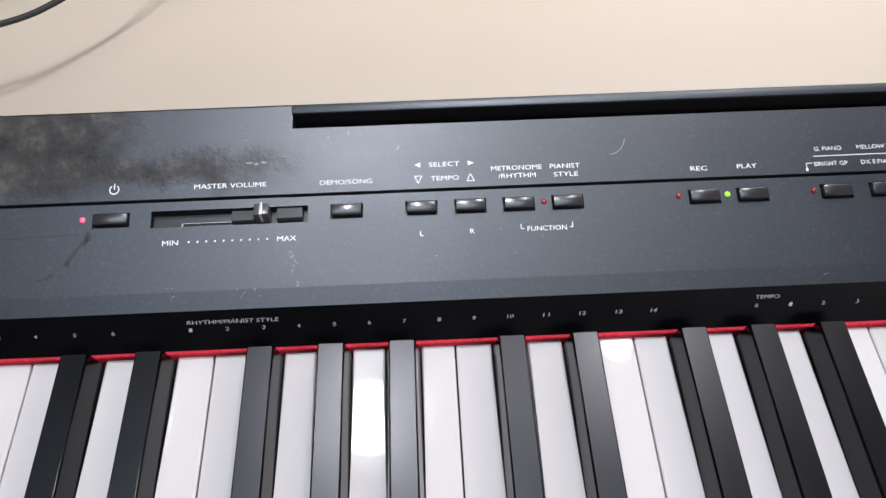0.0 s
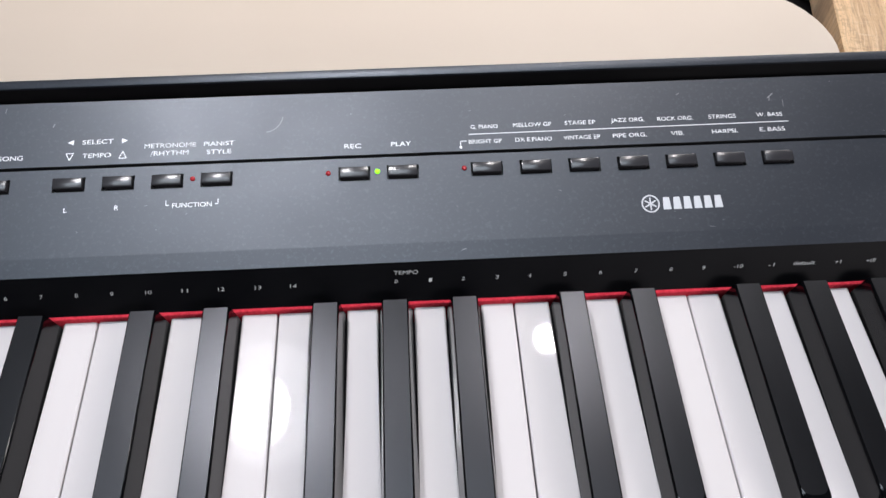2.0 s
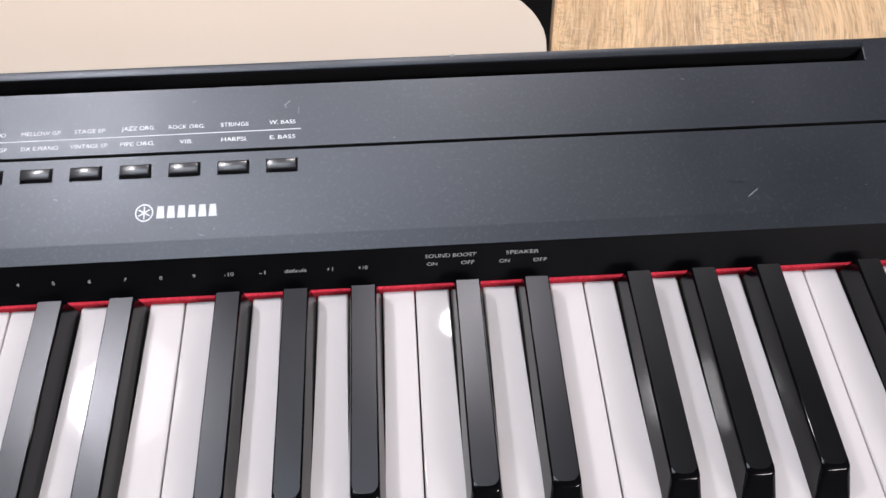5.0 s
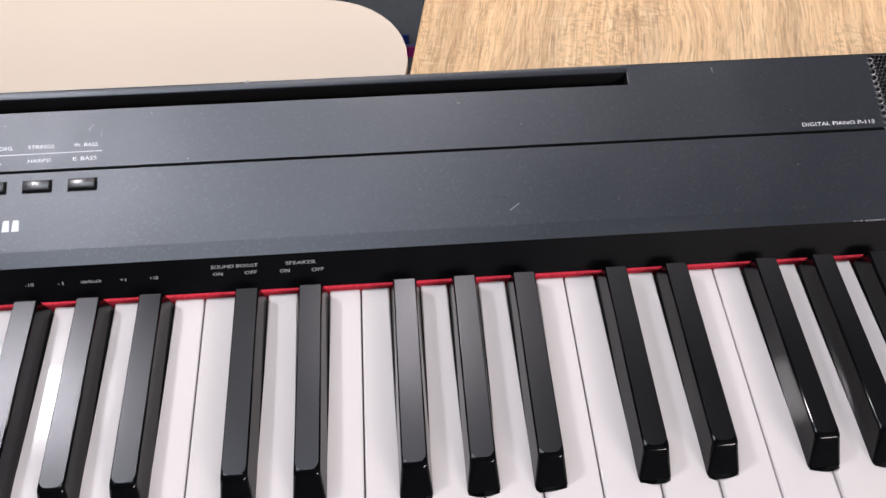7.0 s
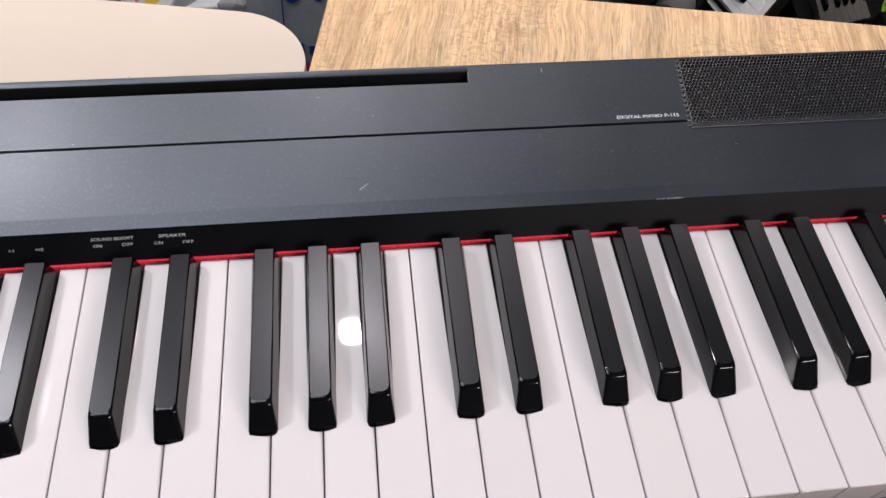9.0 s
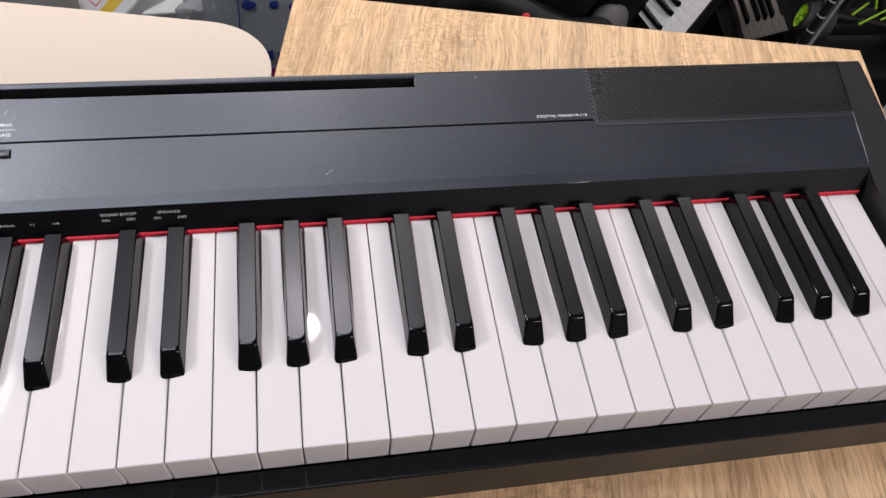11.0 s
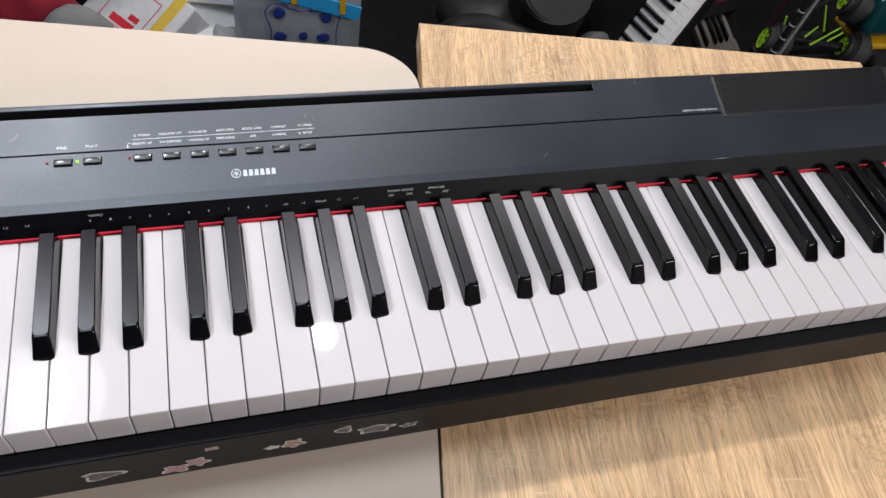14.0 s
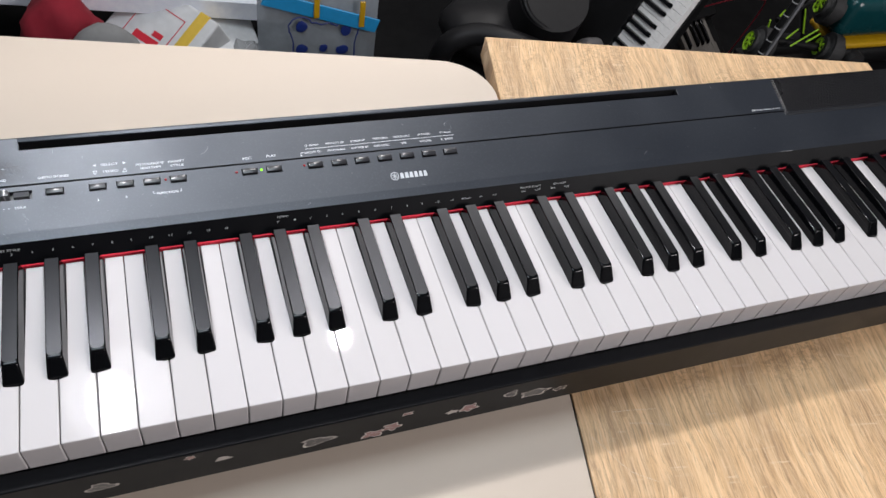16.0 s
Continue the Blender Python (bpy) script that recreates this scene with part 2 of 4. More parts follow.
def box(bm, x0, x1, y0, y1, z0, z1, bevel=0.0, segments=2, m=None):
    made = bmesh.ops.create_cube(bm, size=1.0)["verts"]
    mat = Matrix.Translation(((x0 + x1) / 2, (y0 + y1) / 2, (z0 + z1) / 2)) @ Matrix.Diagonal((x1 - x0, y1 - y0, z1 - z0, 1))
    bmesh.ops.transform(bm, matrix=(m or Matrix()) @ mat, verts=made)
    if bevel:
        edges = list({e for v in made for e in v.link_edges})
        bmesh.ops.bevel(bm, geom=edges, offset=bevel, segments=segments, affect="EDGES", profile=0.5, clamp_overlap=True)
    return bm


def boxed(*args, **kw):
    return box(bmesh.new(), *args, **kw)


def prism(outline, x0, x1):
    """A solid from a closed (y, z) outline, drawn out from x0 to x1."""
    bm = bmesh.new()
    a = [bm.verts.new((x0, y, z)) for y, z in outline]
    b = [bm.verts.new((x1, y, z)) for y, z in outline]
    bm.faces.new(a)
    bm.faces.new(b[::-1])
    for i in range(len(a)):
        j = (i + 1) % len(a)
        bm.faces.new((a[i], a[j], b[j], b[i]))
    return bm


def slab(outline, z0, z1, bevel=0.0):
    """A solid from a closed (x, y) outline between two heights."""
    bm = bmesh.new()
    a = [bm.verts.new((x, y, z0)) for x, y in outline]
    b = [bm.verts.new((x, y, z1)) for x, y in outline]
    bm.faces.new(a[::-1])
    top = bm.faces.new(b)
    for i in range(len(a)):
        j = (i + 1) % len(a)
        bm.faces.new((a[i], a[j], b[j], b[i]))
    if bevel:
        bmesh.ops.bevel(bm, geom=list(top.edges), offset=bevel, segments=2, affect="EDGES", profile=0.5)
    return bm


def rounded(w, h, r, n=8, corners=(1, 1, 1, 1)):
    """A w x h outline about the origin; the corners marked 1 are rounded (right-top, left-top, left-bottom, right-bottom)."""
    pts = []
    for k, (sx, sy, a0) in enumerate(((1, 1, 0), (-1, 1, 90), (-1, -1, 180), (1, -1, 270))):
        cx, cy = sx * w / 2, sy * h / 2
        if not corners[k]:
            pts.append((cx, cy))
            continue
        for i in range(n + 1):
            a = radians(a0 + 90 * i / n)
            pts.append((cx - sx * r + r * math.cos(a), cy - sy * r + r * math.sin(a)))
    return pts


def rod(bm, a, b, r, sides=12, r2=None):
    a, b = Vector(a), Vector(b)
    turn = (b - a).to_track_quat("Z", "Y").to_matrix().to_4x4()
    bmesh.ops.create_cone(bm, cap_ends=True, segments=sides, radius1=r, radius2=r if r2 is None else r2, depth=(b - a).length,
                          matrix=Matrix.Translation((a + b) / 2) @ turn)
    return bm


def tube(points, r, sides=8):
    """A round tube through points."""
    bm = bmesh.new()
    pts = [Vector(p) for p in points]
    rings = []
    for i, p in enumerate(pts):
        d = (pts[min(i + 1, len(pts) - 1)] - pts[max(i - 1, 0)]).normalized()
        s = d.cross(Vector((0.13, 0.21, 0.97))).normalized()
        t = d.cross(s)
        rings.append([bm.verts.new(p + r * (math.cos(a) * s + math.sin(a) * t)) for a in (2 * math.pi * k / sides for k in range(sides))])
    for u, v in zip(rings, rings[1:]):
        for k in range(sides):
            bm.faces.new((u[k], u[(k + 1) % sides], v[(k + 1) % sides], v[k]))
    bm.faces.new(rings[0])
    bm.faces.new(rings[-1][::-1])
    return bm


def curve_points(ctrl, n=24):
    """A smooth line through control points."""
    c = [Vector(p) for p in ctrl]
    c = [c[0] * 2 - c[1]] + c + [c[-1] * 2 - c[-2]]
    out = []
    for i in range(1, len(c) - 2):
        for k in range(n):
            t = k / n
            out.append(0.5 * (2 * c[i] + (c[i + 1] - c[i - 1]) * t + (2 * c[i - 1] - 5 * c[i] + 4 * c[i + 1] - c[i + 2]) * t * t
                              + (3 * c[i] - c[i - 1] - 3 * c[i + 1] + c[i + 2]) * t ** 3))
    return out + [c[-2]]


def blob(bm, centre, size, m=None, sub=3, lump=0.0, seed=0.0):
    made = bmesh.ops.create_icosphere(bm, subdivisions=sub, radius=1.0)["verts"]
    for v in made:
        k = 1 + lump * noise.noise(v.co * 1.7 + Vector((seed, seed * 0.7, 0)))
        v.co = Vector((v.co.x * size[0], v.co.y * size[1], v.co.z * size[2])) * k
    bmesh.ops.transform(bm, matrix=Matrix.Translation(centre) @ (m or Matrix()), verts=made)
    return bm


# ---- the room ----
def room():
    x0, x1, y0, y1 = -2.2, 4.0, -2.6, 2.4
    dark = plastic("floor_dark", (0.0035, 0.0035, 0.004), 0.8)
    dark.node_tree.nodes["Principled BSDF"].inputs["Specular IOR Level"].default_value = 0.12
    paint = plastic("wall_paint", (0.26, 0.26, 0.27), 0.8)
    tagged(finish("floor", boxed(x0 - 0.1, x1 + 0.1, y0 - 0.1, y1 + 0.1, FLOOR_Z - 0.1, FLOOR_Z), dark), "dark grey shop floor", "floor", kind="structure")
    tagged(finish("ceiling", boxed(x0 - 0.1, x1 + 0.1, y0 - 0.1, y1 + 0.1, CEIL_Z, CEIL_Z + 0.1), plastic("ceiling_paint", (0.28, 0.28, 0.29), 0.9)), "plain grey ceiling over the shop", "ceiling", kind="structure")
    for name, b in (("wall_north", (x0 - 0.1, x1 + 0.1, y1, y1 + 0.1)), ("wall_south", (x0 - 0.1, x1 + 0.1, y0 - 0.1, y0)),
                    ("wall_west", (x0 - 0.1, x0, y0, y1)), ("wall_east", (x1, x1 + 0.1, y0, y1))):
        tagged(finish(name, boxed(*b, FLOOR_Z, CEIL_Z), paint), "plain grey painted wall", "wall", kind="structure")


room()


# ---- the tables ----
def table(name, outline, thick, legs, m, top_mat, label):
    t = thing(name, label, "table")
    t.matrix_world = m
    part("tabletop", slab(outline, -thick, 0, 0.0012), top_mat, t, smooth=40)
    for x, y in legs:
        part("leg", rod(bmesh.new(), (x, y, FLOOR_Z - TABLE_Z), (x, y, -thick), 0.02, 16), STEEL, t, smooth=40)
    return t


# cream table: rounded far corner beside the oak table
table("cream_table", [(x - 0.6 + 0.021 * (y - 0.32), y - 0.32) for x, y in rounded(1.2, 0.64, 0.068, 10)], 0.022,
      [(-0.1, -0.1), (-1.1, -0.1), (-0.1, -0.56), (-1.1, -0.56)], pose(0.8187, 0.4550, TABLE_Z, 0, 0, -9.8), CREAM,
      "cream laminate table with rounded corners under the piano")
oak_table = table("oak_table", [(-0.0115, -0.66), (0.5797, -0.66), (0.594, 0), (0, 0)], 0.03,
      [(0.05, -0.06), (0.54, -0.06), (0.05, -0.6), (0.54, -0.6)], pose(0.8325, 0.5085, TABLE_Z, 0, 0, -10.1), OAK,
      "light oak laminate table beside the cream one")


# gap shade coloured as strip by the oak edge, worn scratches on top's front
bm = bmesh.new()
box(bm, -0.0040, -0.0003, -0.645, -0.300, -0.012, -0.0015, m=Matrix.Rotation(radians(-1.0), 4, "Z"))
part("gap_shade", bm, plastic("gap_shade_brown", (0.035, 0.022, 0.014), 0.5), oak_table, "dark brown strip coloured as the shaded gap between the tables")
bm = bmesh.new()
scratch_at = oak_table.matrix_world.inverted()
for pts in ([(0.733, -0.045), (0.742, -0.060), (0.748, -0.073), (0.755, -0.083), (0.768, -0.092), (0.776, -0.0975)], [(0.773, -0.0405), (0.792, -0.0450), (0.803, -0.0492)], [(0.806, -0.0500), (0.811, -0.0515)],
            [(0.762, -0.0270), (0.785, -0.0300), (0.806, -0.0335)], [(0.835, -0.0620), (0.838, -0.0660)], [(0.852, -0.0500), (0.862, -0.0515)]):
    for (xa, ya), (xb, yb) in zip(pts, pts[1:]):
        a, b = scratch_at @ Vector((xa, ya, TABLE_Z)), scratch_at @ Vector((xb, yb, TABLE_Z))
        d = (b - a).normalized()
        s = Vector((-d.y, d.x, 0)) * 0.00022
        bm.faces.new([bm.verts.new((p.x, p.y, 0.0002)) for p in (a - s, b - s * 0.6, b + s * 0.6, a + s)])
tagged(part("scratch", bm, plastic("scratch_pale", (0.66, 0.54, 0.40), 0.6), oak_table, "thin pale scratches"), kind="stuff")


# ---- the piano ----
SLOPE = 0.275
TILT = math.degrees(math.atan(SLOPE))
LIP_TOP = (0.1553, 0.0166)
LIP_LOW = (0.1456, 0.0028)
CREASE = (0.1625, 0.01906)
X0, X1 = -0.006, 1.228


def top_z(y):
    if y >= CREASE[0]:
        return 0.0225 + SLOPE * (y - 0.175)
    return LIP_TOP[1] + (y - LIP_TOP[0]) * (CREASE[1] - LIP_TOP[1]) / (CREASE[0] - LIP_TOP[0])


piano = thing("digital_piano", "black digital piano with red felt strip and scuffed panel", "piano")


def sheet(rows, breaks, holes, x0, x1):
    """A surface of top_z cut into rows and columns, open where a hole lies; each hole gets walls down to its depth."""
    bm = bmesh.new()
    seen = {}

    def v(x, y, z=None):
        k = (round(x, 5), round(y, 5), None if z is None else round(z, 5))
        if k not in seen:
            seen[k] = bm.verts.new((x, y, top_z(y) if z is None else z))
        return seen[k]

    xs = sorted({x0, x1, *breaks, *(h for a in holes for h in a[:2])})
    for ya, yb in zip(rows, rows[1:]):
        for xa, xb in zip(xs, xs[1:]):
            cx, cy = (xa + xb) / 2, (ya + yb) / 2
            if any(h[0] < cx < h[1] and h[2] < cy < h[3] for h in holes):
                continue
            bm.faces.new((v(xa, ya), v(xb, ya), v(xb, yb), v(xa, yb)))
    return bm


BUTTONS = [(0.2351, 0.2497), (0.3288, 0.3418), (0.3586, 0.3714), (0.3781, 0.3909), (0.3975, 0.4103), (0.4171, 0.4299),
           (0.4723, 0.4851), (0.4918, 0.5047)] + [(0.5259 + 0.02003 * k, 0.5389 + 0.02003 * k) for k in range(7)]
WELL_Y = (0.1890, 0.1950)
VOLUME = (0.2580, 0.3200)
GROOVE = (0.1986, 0.2000)
SLOT_X, SLOT_Y = (0.3131, 0.909), (0.2281, 0.2343)
BACK = 0.2382
GRILLES = ((-0.0045, 0.1800), (1.0312, 1.2276))

wells = [(a, b, *WELL_Y) for a, b in BUTTONS] + [(*VOLUME, 0.1882, WELL_Y[1])]
rows = [LIP_TOP[0], 0.1580, CREASE[0], 0.1882, WELL_Y[0], WELL_Y[1], 0.1965, GROOVE[0]]
part("control_panel", sheet(rows, [], wells, X0, X1), PANEL, piano, "charcoal satin plastic control panel with scuffs")
rear = sheet([GROOVE[1], 0.21, SLOT_Y[0], SLOT_Y[1], 0.2370, BACK], [], [(*SLOT_X, *SLOT_Y)], GRILLES[0][1], GRILLES[1][0])
part("rear_panel", rear, PANEL, piano, "charcoal plastic rear panel, scorched and blistered at the bass end")


def trough(name, x0, x1, y0, y1, depth, mat, parent):
    """The walls and floor of an opening in the panel."""
    bm = bmesh.new()
    top = [bm.verts.new((x, y, top_z(y))) for x, y in ((x0, y0), (x1, y0), (x1, y1), (x0, y1))]
    low = [bm.verts.new((v.co.x, v.co.y, v.co.z - depth)) for v in top]
    for i in range(4):
        j = (i + 1) % 4
        bm.faces.new((top[i], top[j], low[j], low[i]))
    bm.faces.new(low)
    return part(name, bm, mat, parent)


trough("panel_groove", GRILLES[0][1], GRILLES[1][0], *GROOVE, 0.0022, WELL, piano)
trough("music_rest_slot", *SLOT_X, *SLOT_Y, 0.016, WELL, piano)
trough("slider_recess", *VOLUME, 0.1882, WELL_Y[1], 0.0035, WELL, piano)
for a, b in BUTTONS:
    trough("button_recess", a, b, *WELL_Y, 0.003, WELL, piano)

# raised lip behind the slot
bm = boxed(SLOT_X[0] - 0.0004, SLOT_X[1] + 0.0004, -0.0019, 0.0022, -0.006, 0.0010, bevel=0.0005, m=Matrix.Translation((0, 0.2362, top_z(0.2362))) @ Matrix.Rotation(radians(TILT), 4, "X"))
part("slot_rim", bm, PANEL, piano, smooth=40)

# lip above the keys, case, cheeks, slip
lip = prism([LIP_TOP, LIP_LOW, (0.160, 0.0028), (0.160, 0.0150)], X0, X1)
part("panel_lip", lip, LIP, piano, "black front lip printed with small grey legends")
back = [(BACK, top_z(BACK)), (0.2398, 0.0390), (0.2410, 0.0355), (0.262, -0.02), (0.266, -0.078), (0.255, -0.088), (0.03, -0.088), (0.002, -0.072), (-0.0150, -0.0665),
        (-0.0150, -0.0240), (-0.0142, -0.0230), (-0.0016, -0.0252), (-0.0012, -0.034), (0.05, -0.034), (0.1500, -0.034), (0.1600, 0.0), (0.168, 0.010), (0.20, 0.0185), (0.2366, 0.0215), (0.2372, 0.0385)]
part("case", prism(back, X0 - 0.002, X1 + 0.002), SLIP, piano, "black plastic case with a smooth front rail")
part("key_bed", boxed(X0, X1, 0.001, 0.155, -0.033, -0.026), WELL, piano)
felt = boxed(0.0, 1.2235, 0.1442, 0.1520, -0.012, 0.0027, 0.0005)
part("felt_strip", felt, FELT, piano, "red felt strip behind the keys")


def cheek(x_in, x_top, x_out):
    """An end block: level with the panel at the back, falling beside the keys to the front rail."""
    prof = [(BACK, top_z(BACK)), (0.1975, top_z(0.1975) + 0.0003), (0.158, 0.0165), (0.146, 0.0135), (0.06, 0.004), (0.0, -0.004), (-0.012, -0.008), (-0.0165, -0.013),
            (-0.0165, -0.066), (0.002, -0.072), (0.03, -0.088), (0.255, -0.088), (0.266, -0.078), (0.262, -0.02), (0.2410, 0.0355)]
    bm = bmesh.new()
    a = [bm.verts.new((x_in, y, z)) for y, z in prof]
    b = [bm.verts.new((x_top + (x_out - x_top) * min(1.0, max(0.0, (0.038 - z) / 0.06)), y, z)) for y, z in prof]
    bm.faces.new(a)
    bm.faces.new(b[::-1])
    for i in range(len(a)):
        j = (i + 1) % len(a)
        bm.faces.new((a[i], a[j], b[j], b[i]))
    bmesh.ops.bevel(bm, geom=[e for e in bm.edges if all(v in b for v in e.verts)], offset=0.002, segments=2, affect="EDGES")
    part("end_block", bm, CASE, piano, smooth=35)


cheek(X1 + 0.0004, 1.2485, 1.274)
cheek(X0 - 0.0004, -0.0265, -0.052)
# Highlight on the slot's right end, drawn as a pale tube.
part("slot_glint", tube([(SLOT_X[1] + 0.0003, y, top_z(y) + 0.0001) for y in (0.2286, 0.2330, 0.2376)], 0.00028, 6), LIT_EDGE, piano, "pale line drawn as the highlight on the slot end")
# Edge highlight along the end block join, put in as a pale tube.
part("seam_highlight", tube([(X1 + 0.0002, y, top_z(y) + 0.0001) for y in (0.158, 0.1625, 0.1975)], 0.00035, 6), LIT_EDGE, piano, "pale line drawn as the highlight along the seam")
for x in (0.03, 1.19):
    for y in (0.02, 0.23):
        part("rubber_foot", rod(bmesh.new(), (x, y, TABLE_Z), (x, y, -0.087), 0.016, 20), RUBBER, piano, smooth=40)


# speaker grilles: a hexagonal mesh over a dark opening
def grille(x0, x1):
    y0, y1 = 0.1955, 0.2376
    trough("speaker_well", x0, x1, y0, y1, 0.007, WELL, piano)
    pitch, r_in = 0.0022, 0.00090
    verts, faces = [], []
    ny = int((y1 - y0) / (pitch * 0.866))
    nx = int((x1 - x0) / pitch)
    for j in range(ny):
        for i in range(nx):
            cx = x0 + pitch * (i + 0.5 + 0.5 * (j % 2))
            cy = y0 + 0.001 + pitch * 0.866 * j
            if cx > x1 - 0.0004:
                continue
            k0 = len(verts)
            for r, dz in ((pitch * 0.58, 0.0001), (r_in, 0.0002), (r_in, -0.0006)):
                for k in range(6):
                    a = radians(60 * k + 30)
                    x, y = cx + r * math.cos(a), cy + r * math.sin(a)
                    verts.append((x, y, top_z(y) + dz))
            for k in range(6):
                n = (k + 1) % 6
                faces.append((k0 + k, k0 + n, k0 + 6 + n, k0 + 6 + k))
                faces.append((k0 + 6 + k, k0 + 6 + n, k0 + 12 + n, k0 + 12 + k))
    me = bpy.data.meshes.new("speaker_grille")
    me.from_pydata(verts, [], faces)
    me.materials.append(MESH)
    ob = new("speaker_grille", me)
    ob.parent = piano
    tagged(ob, "black perforated metal speaker grille")
    # bent-over rim of the mesh towards the panel; lit side put in colour
    side = x0 if x0 > 0.5 else x1
    bm = bmesh.new()
    turn = 1 if x0 > 0.5 else -1
    for k in range(13):
        y = y0 + 0.0018 + 0.0031 * k
        loop = [(side + turn * 0.0011 * math.cos(a), y + 0.0016 * math.sin(a), top_z(y) + 0.0006 + 0.0009 * math.cos(a)) for a in (math.pi / 4 * q for q in range(9))]
        for a, b in zip(loop, loop[1:]):
            rod(bm, a, b, 0.00026, 5)
    part("grille_rim", bm, LIT_EDGE, piano, smooth=60)
    bm = bmesh.new()
    for a, b in ((x0, x1),):
        box(bm, a, b, y0 - 0.0009, y0, top_z(y0) - 0.002, top_z(y0) + 0.0003)
    part("grille_edge", bm, CASE, piano)


for a, b in GRILLES:
    grille(a, b)
for xa, xb in ((X0, GRILLES[0][1]), (GRILLES[1][0], X1)):
    part("panel_step", boxed(xa, xb, GROOVE[0] - 0.0040, GROOVE[0], top_z(GROOVE[0]) - 0.006, top_z(GROOVE[0]) - 0.0030), CASE, piano)


# ---- keys ----
NOTES = "CDEFGAB"
SHIFT = {"C": -2.2, "D": 2.1, "F": -3.3, "G": -0.2, "A": 3.1}
NOTCH, NOTCH_Y, KEY_END = 14.3, 0.0476, 0.1462


def notch_edges(letter):
    """How far the sharp to the right of a natural reaches over their boundary: left and right ends, in metres."""
    s = SHIFT[letter] / 1000
    return s - NOTCH / 2000, s + NOTCH / 2000


def white_mesh(letter, cut_left, cut_right):
    g = 0.00032
    left, right = g, KEY - g
    nl, nr = left, right
    if cut_left:
        nl = notch_edges(NOTES[(NOTES.index(letter) - 1) % 7])[1]
    if cut_right:
        nr = KEY + notch_edges(letter)[0]
    pts = [(left, 0.0), (right, 0.0)]
    pts += [(right, NOTCH_Y), (nr, NOTCH_Y)] if cut_right else []
    pts += [(nr, KEY_END), (nl, KEY_END)]
    pts += [(nl, NOTCH_Y), (left, NOTCH_Y)] if cut_left else []
    bm = slab(pts, -0.0258, 0.0)
    top = [f for f in bm.faces if all(v.co.z > -0.001 for v in f.verts)][0]
    edges = list(top.edges) + [e for e in bm.edges if abs(e.verts[0].co.z - e.verts[1].co.z) > 0.01 and all(v.co.y < 0.001 for v in e.verts)]
    bmesh.ops.bevel(bm, geom=edges, offset=0.0009, segments=3, affect="EDGES", profile=0.5, clamp_overlap=True)
    bmesh.ops.recalc_face_normals(bm, faces=bm.faces)
    for f in bm.faces:
        if f.calc_area() > 0.0003:
            for e in f.edges:
                e.smooth = False
    for f in bm.faces:
        f.smooth = True
    me = bpy.data.meshes.new("white_key")
    bm.to_mesh(me)
    bm.free()
    me.materials.append(WHITE_KEY)
    return me


def black_mesh():
    """A sharp: sides leaning in, a sloped front, and a flat satin top with a rounded nose."""
    bm = bmesh.new()
    rings = []
    for half, front, r, back, z in ((0.0067, 0.0484, 0.0006, 0.1424, -0.012), (0.0066, 0.0492, 0.0010, 0.1424, 0.0004), (0.00525, 0.0570, 0.0020, 0.1420, 0.0102),
                                    (0.00515, 0.0574, 0.0022, 0.1420, 0.0108), (0.00498, 0.0579, 0.0025, 0.1419, 0.0112), (0.00478, 0.0586, 0.0028, 0.1417, 0.0115), (0.00452, 0.0596, 0.0032, 0.1415, 0.0117)):
        pts = [(half, back)]
        pts += [(half - r + r * math.cos(a), front + r - r * math.sin(a)) for a in (radians(18 * k) for k in range(6))]
        pts += [(-half + r - r * math.sin(a), front + r - r * math.cos(a)) for a in (radians(18 * k) for k in range(6))]
        pts += [(-half, back)]
        rings.append([bm.verts.new((x, y, z)) for x, y in pts])
    for a, b in zip(rings, rings[1:]):
        for i in range(len(a)):
            j = (i + 1) % len(a)
            bm.faces.new((a[i], a[j], b[j], b[i]))
    cap = bm.faces.new(rings[-1])
    bm.faces.new(rings[0][::-1])
    bmesh.ops.recalc_face_normals(bm, faces=bm.faces)
    for f in bm.faces:
        f.smooth = True
    cap.material_index = 1
    for f in bm.faces:
        if f.calc_area() > 0.00005:
            for e in f.edges:
                e.smooth = False
    for v in rings[0] + rings[1]:
        for e in v.link_edges:
            if abs(e.verts[0].co.z - e.verts[1].co.z) < 0.001:
                e.smooth = False
    me = bpy.data.meshes.new("black_key")
    bm.to_mesh(me)
    bm.free()
    me.materials.append(BLACK_SIDE)
    me.materials.append(BLACK_TOP)
    return me


WHITE_MESHES = {}
BLACK_MESH = black_mesh()
chance = random.Random(4)
for i in range(52):
    letter = NOTES[(i + 5) % 7]
    cut_l, cut_r = letter not in "CF" and i > 0, letter not in "EB" and i < 51
    k = (letter, cut_l, cut_r)
    if k not in WHITE_MESHES:
        WHITE_MESHES[k] = white_mesh(*k)
    key = new("white_key", WHITE_MESHES[k])
    key.parent = piano
    key.location = (i * KEY, 0, 0)
    key.rotation_euler = (chance.uniform(-0.0006, 0.0006), chance.uniform(-0.0012, 0.0012), 0)
    if cut_r:
        sharp = new("black_key", BLACK_MESH)
        sharp.parent = piano
        sharp.location = ((i + 1) * KEY + SHIFT[letter] / 1000, 0, 0)
        sharp.rotation_euler = (0, chance.uniform(-0.004, 0.004), 0)


# ---- buttons, lights, slider ----
def on_panel(x, y, lift=0.0):
    return Matrix.Translation((x, y, top_z(y) + lift)) @ Matrix.Rotation(radians(TILT), 4, "X")


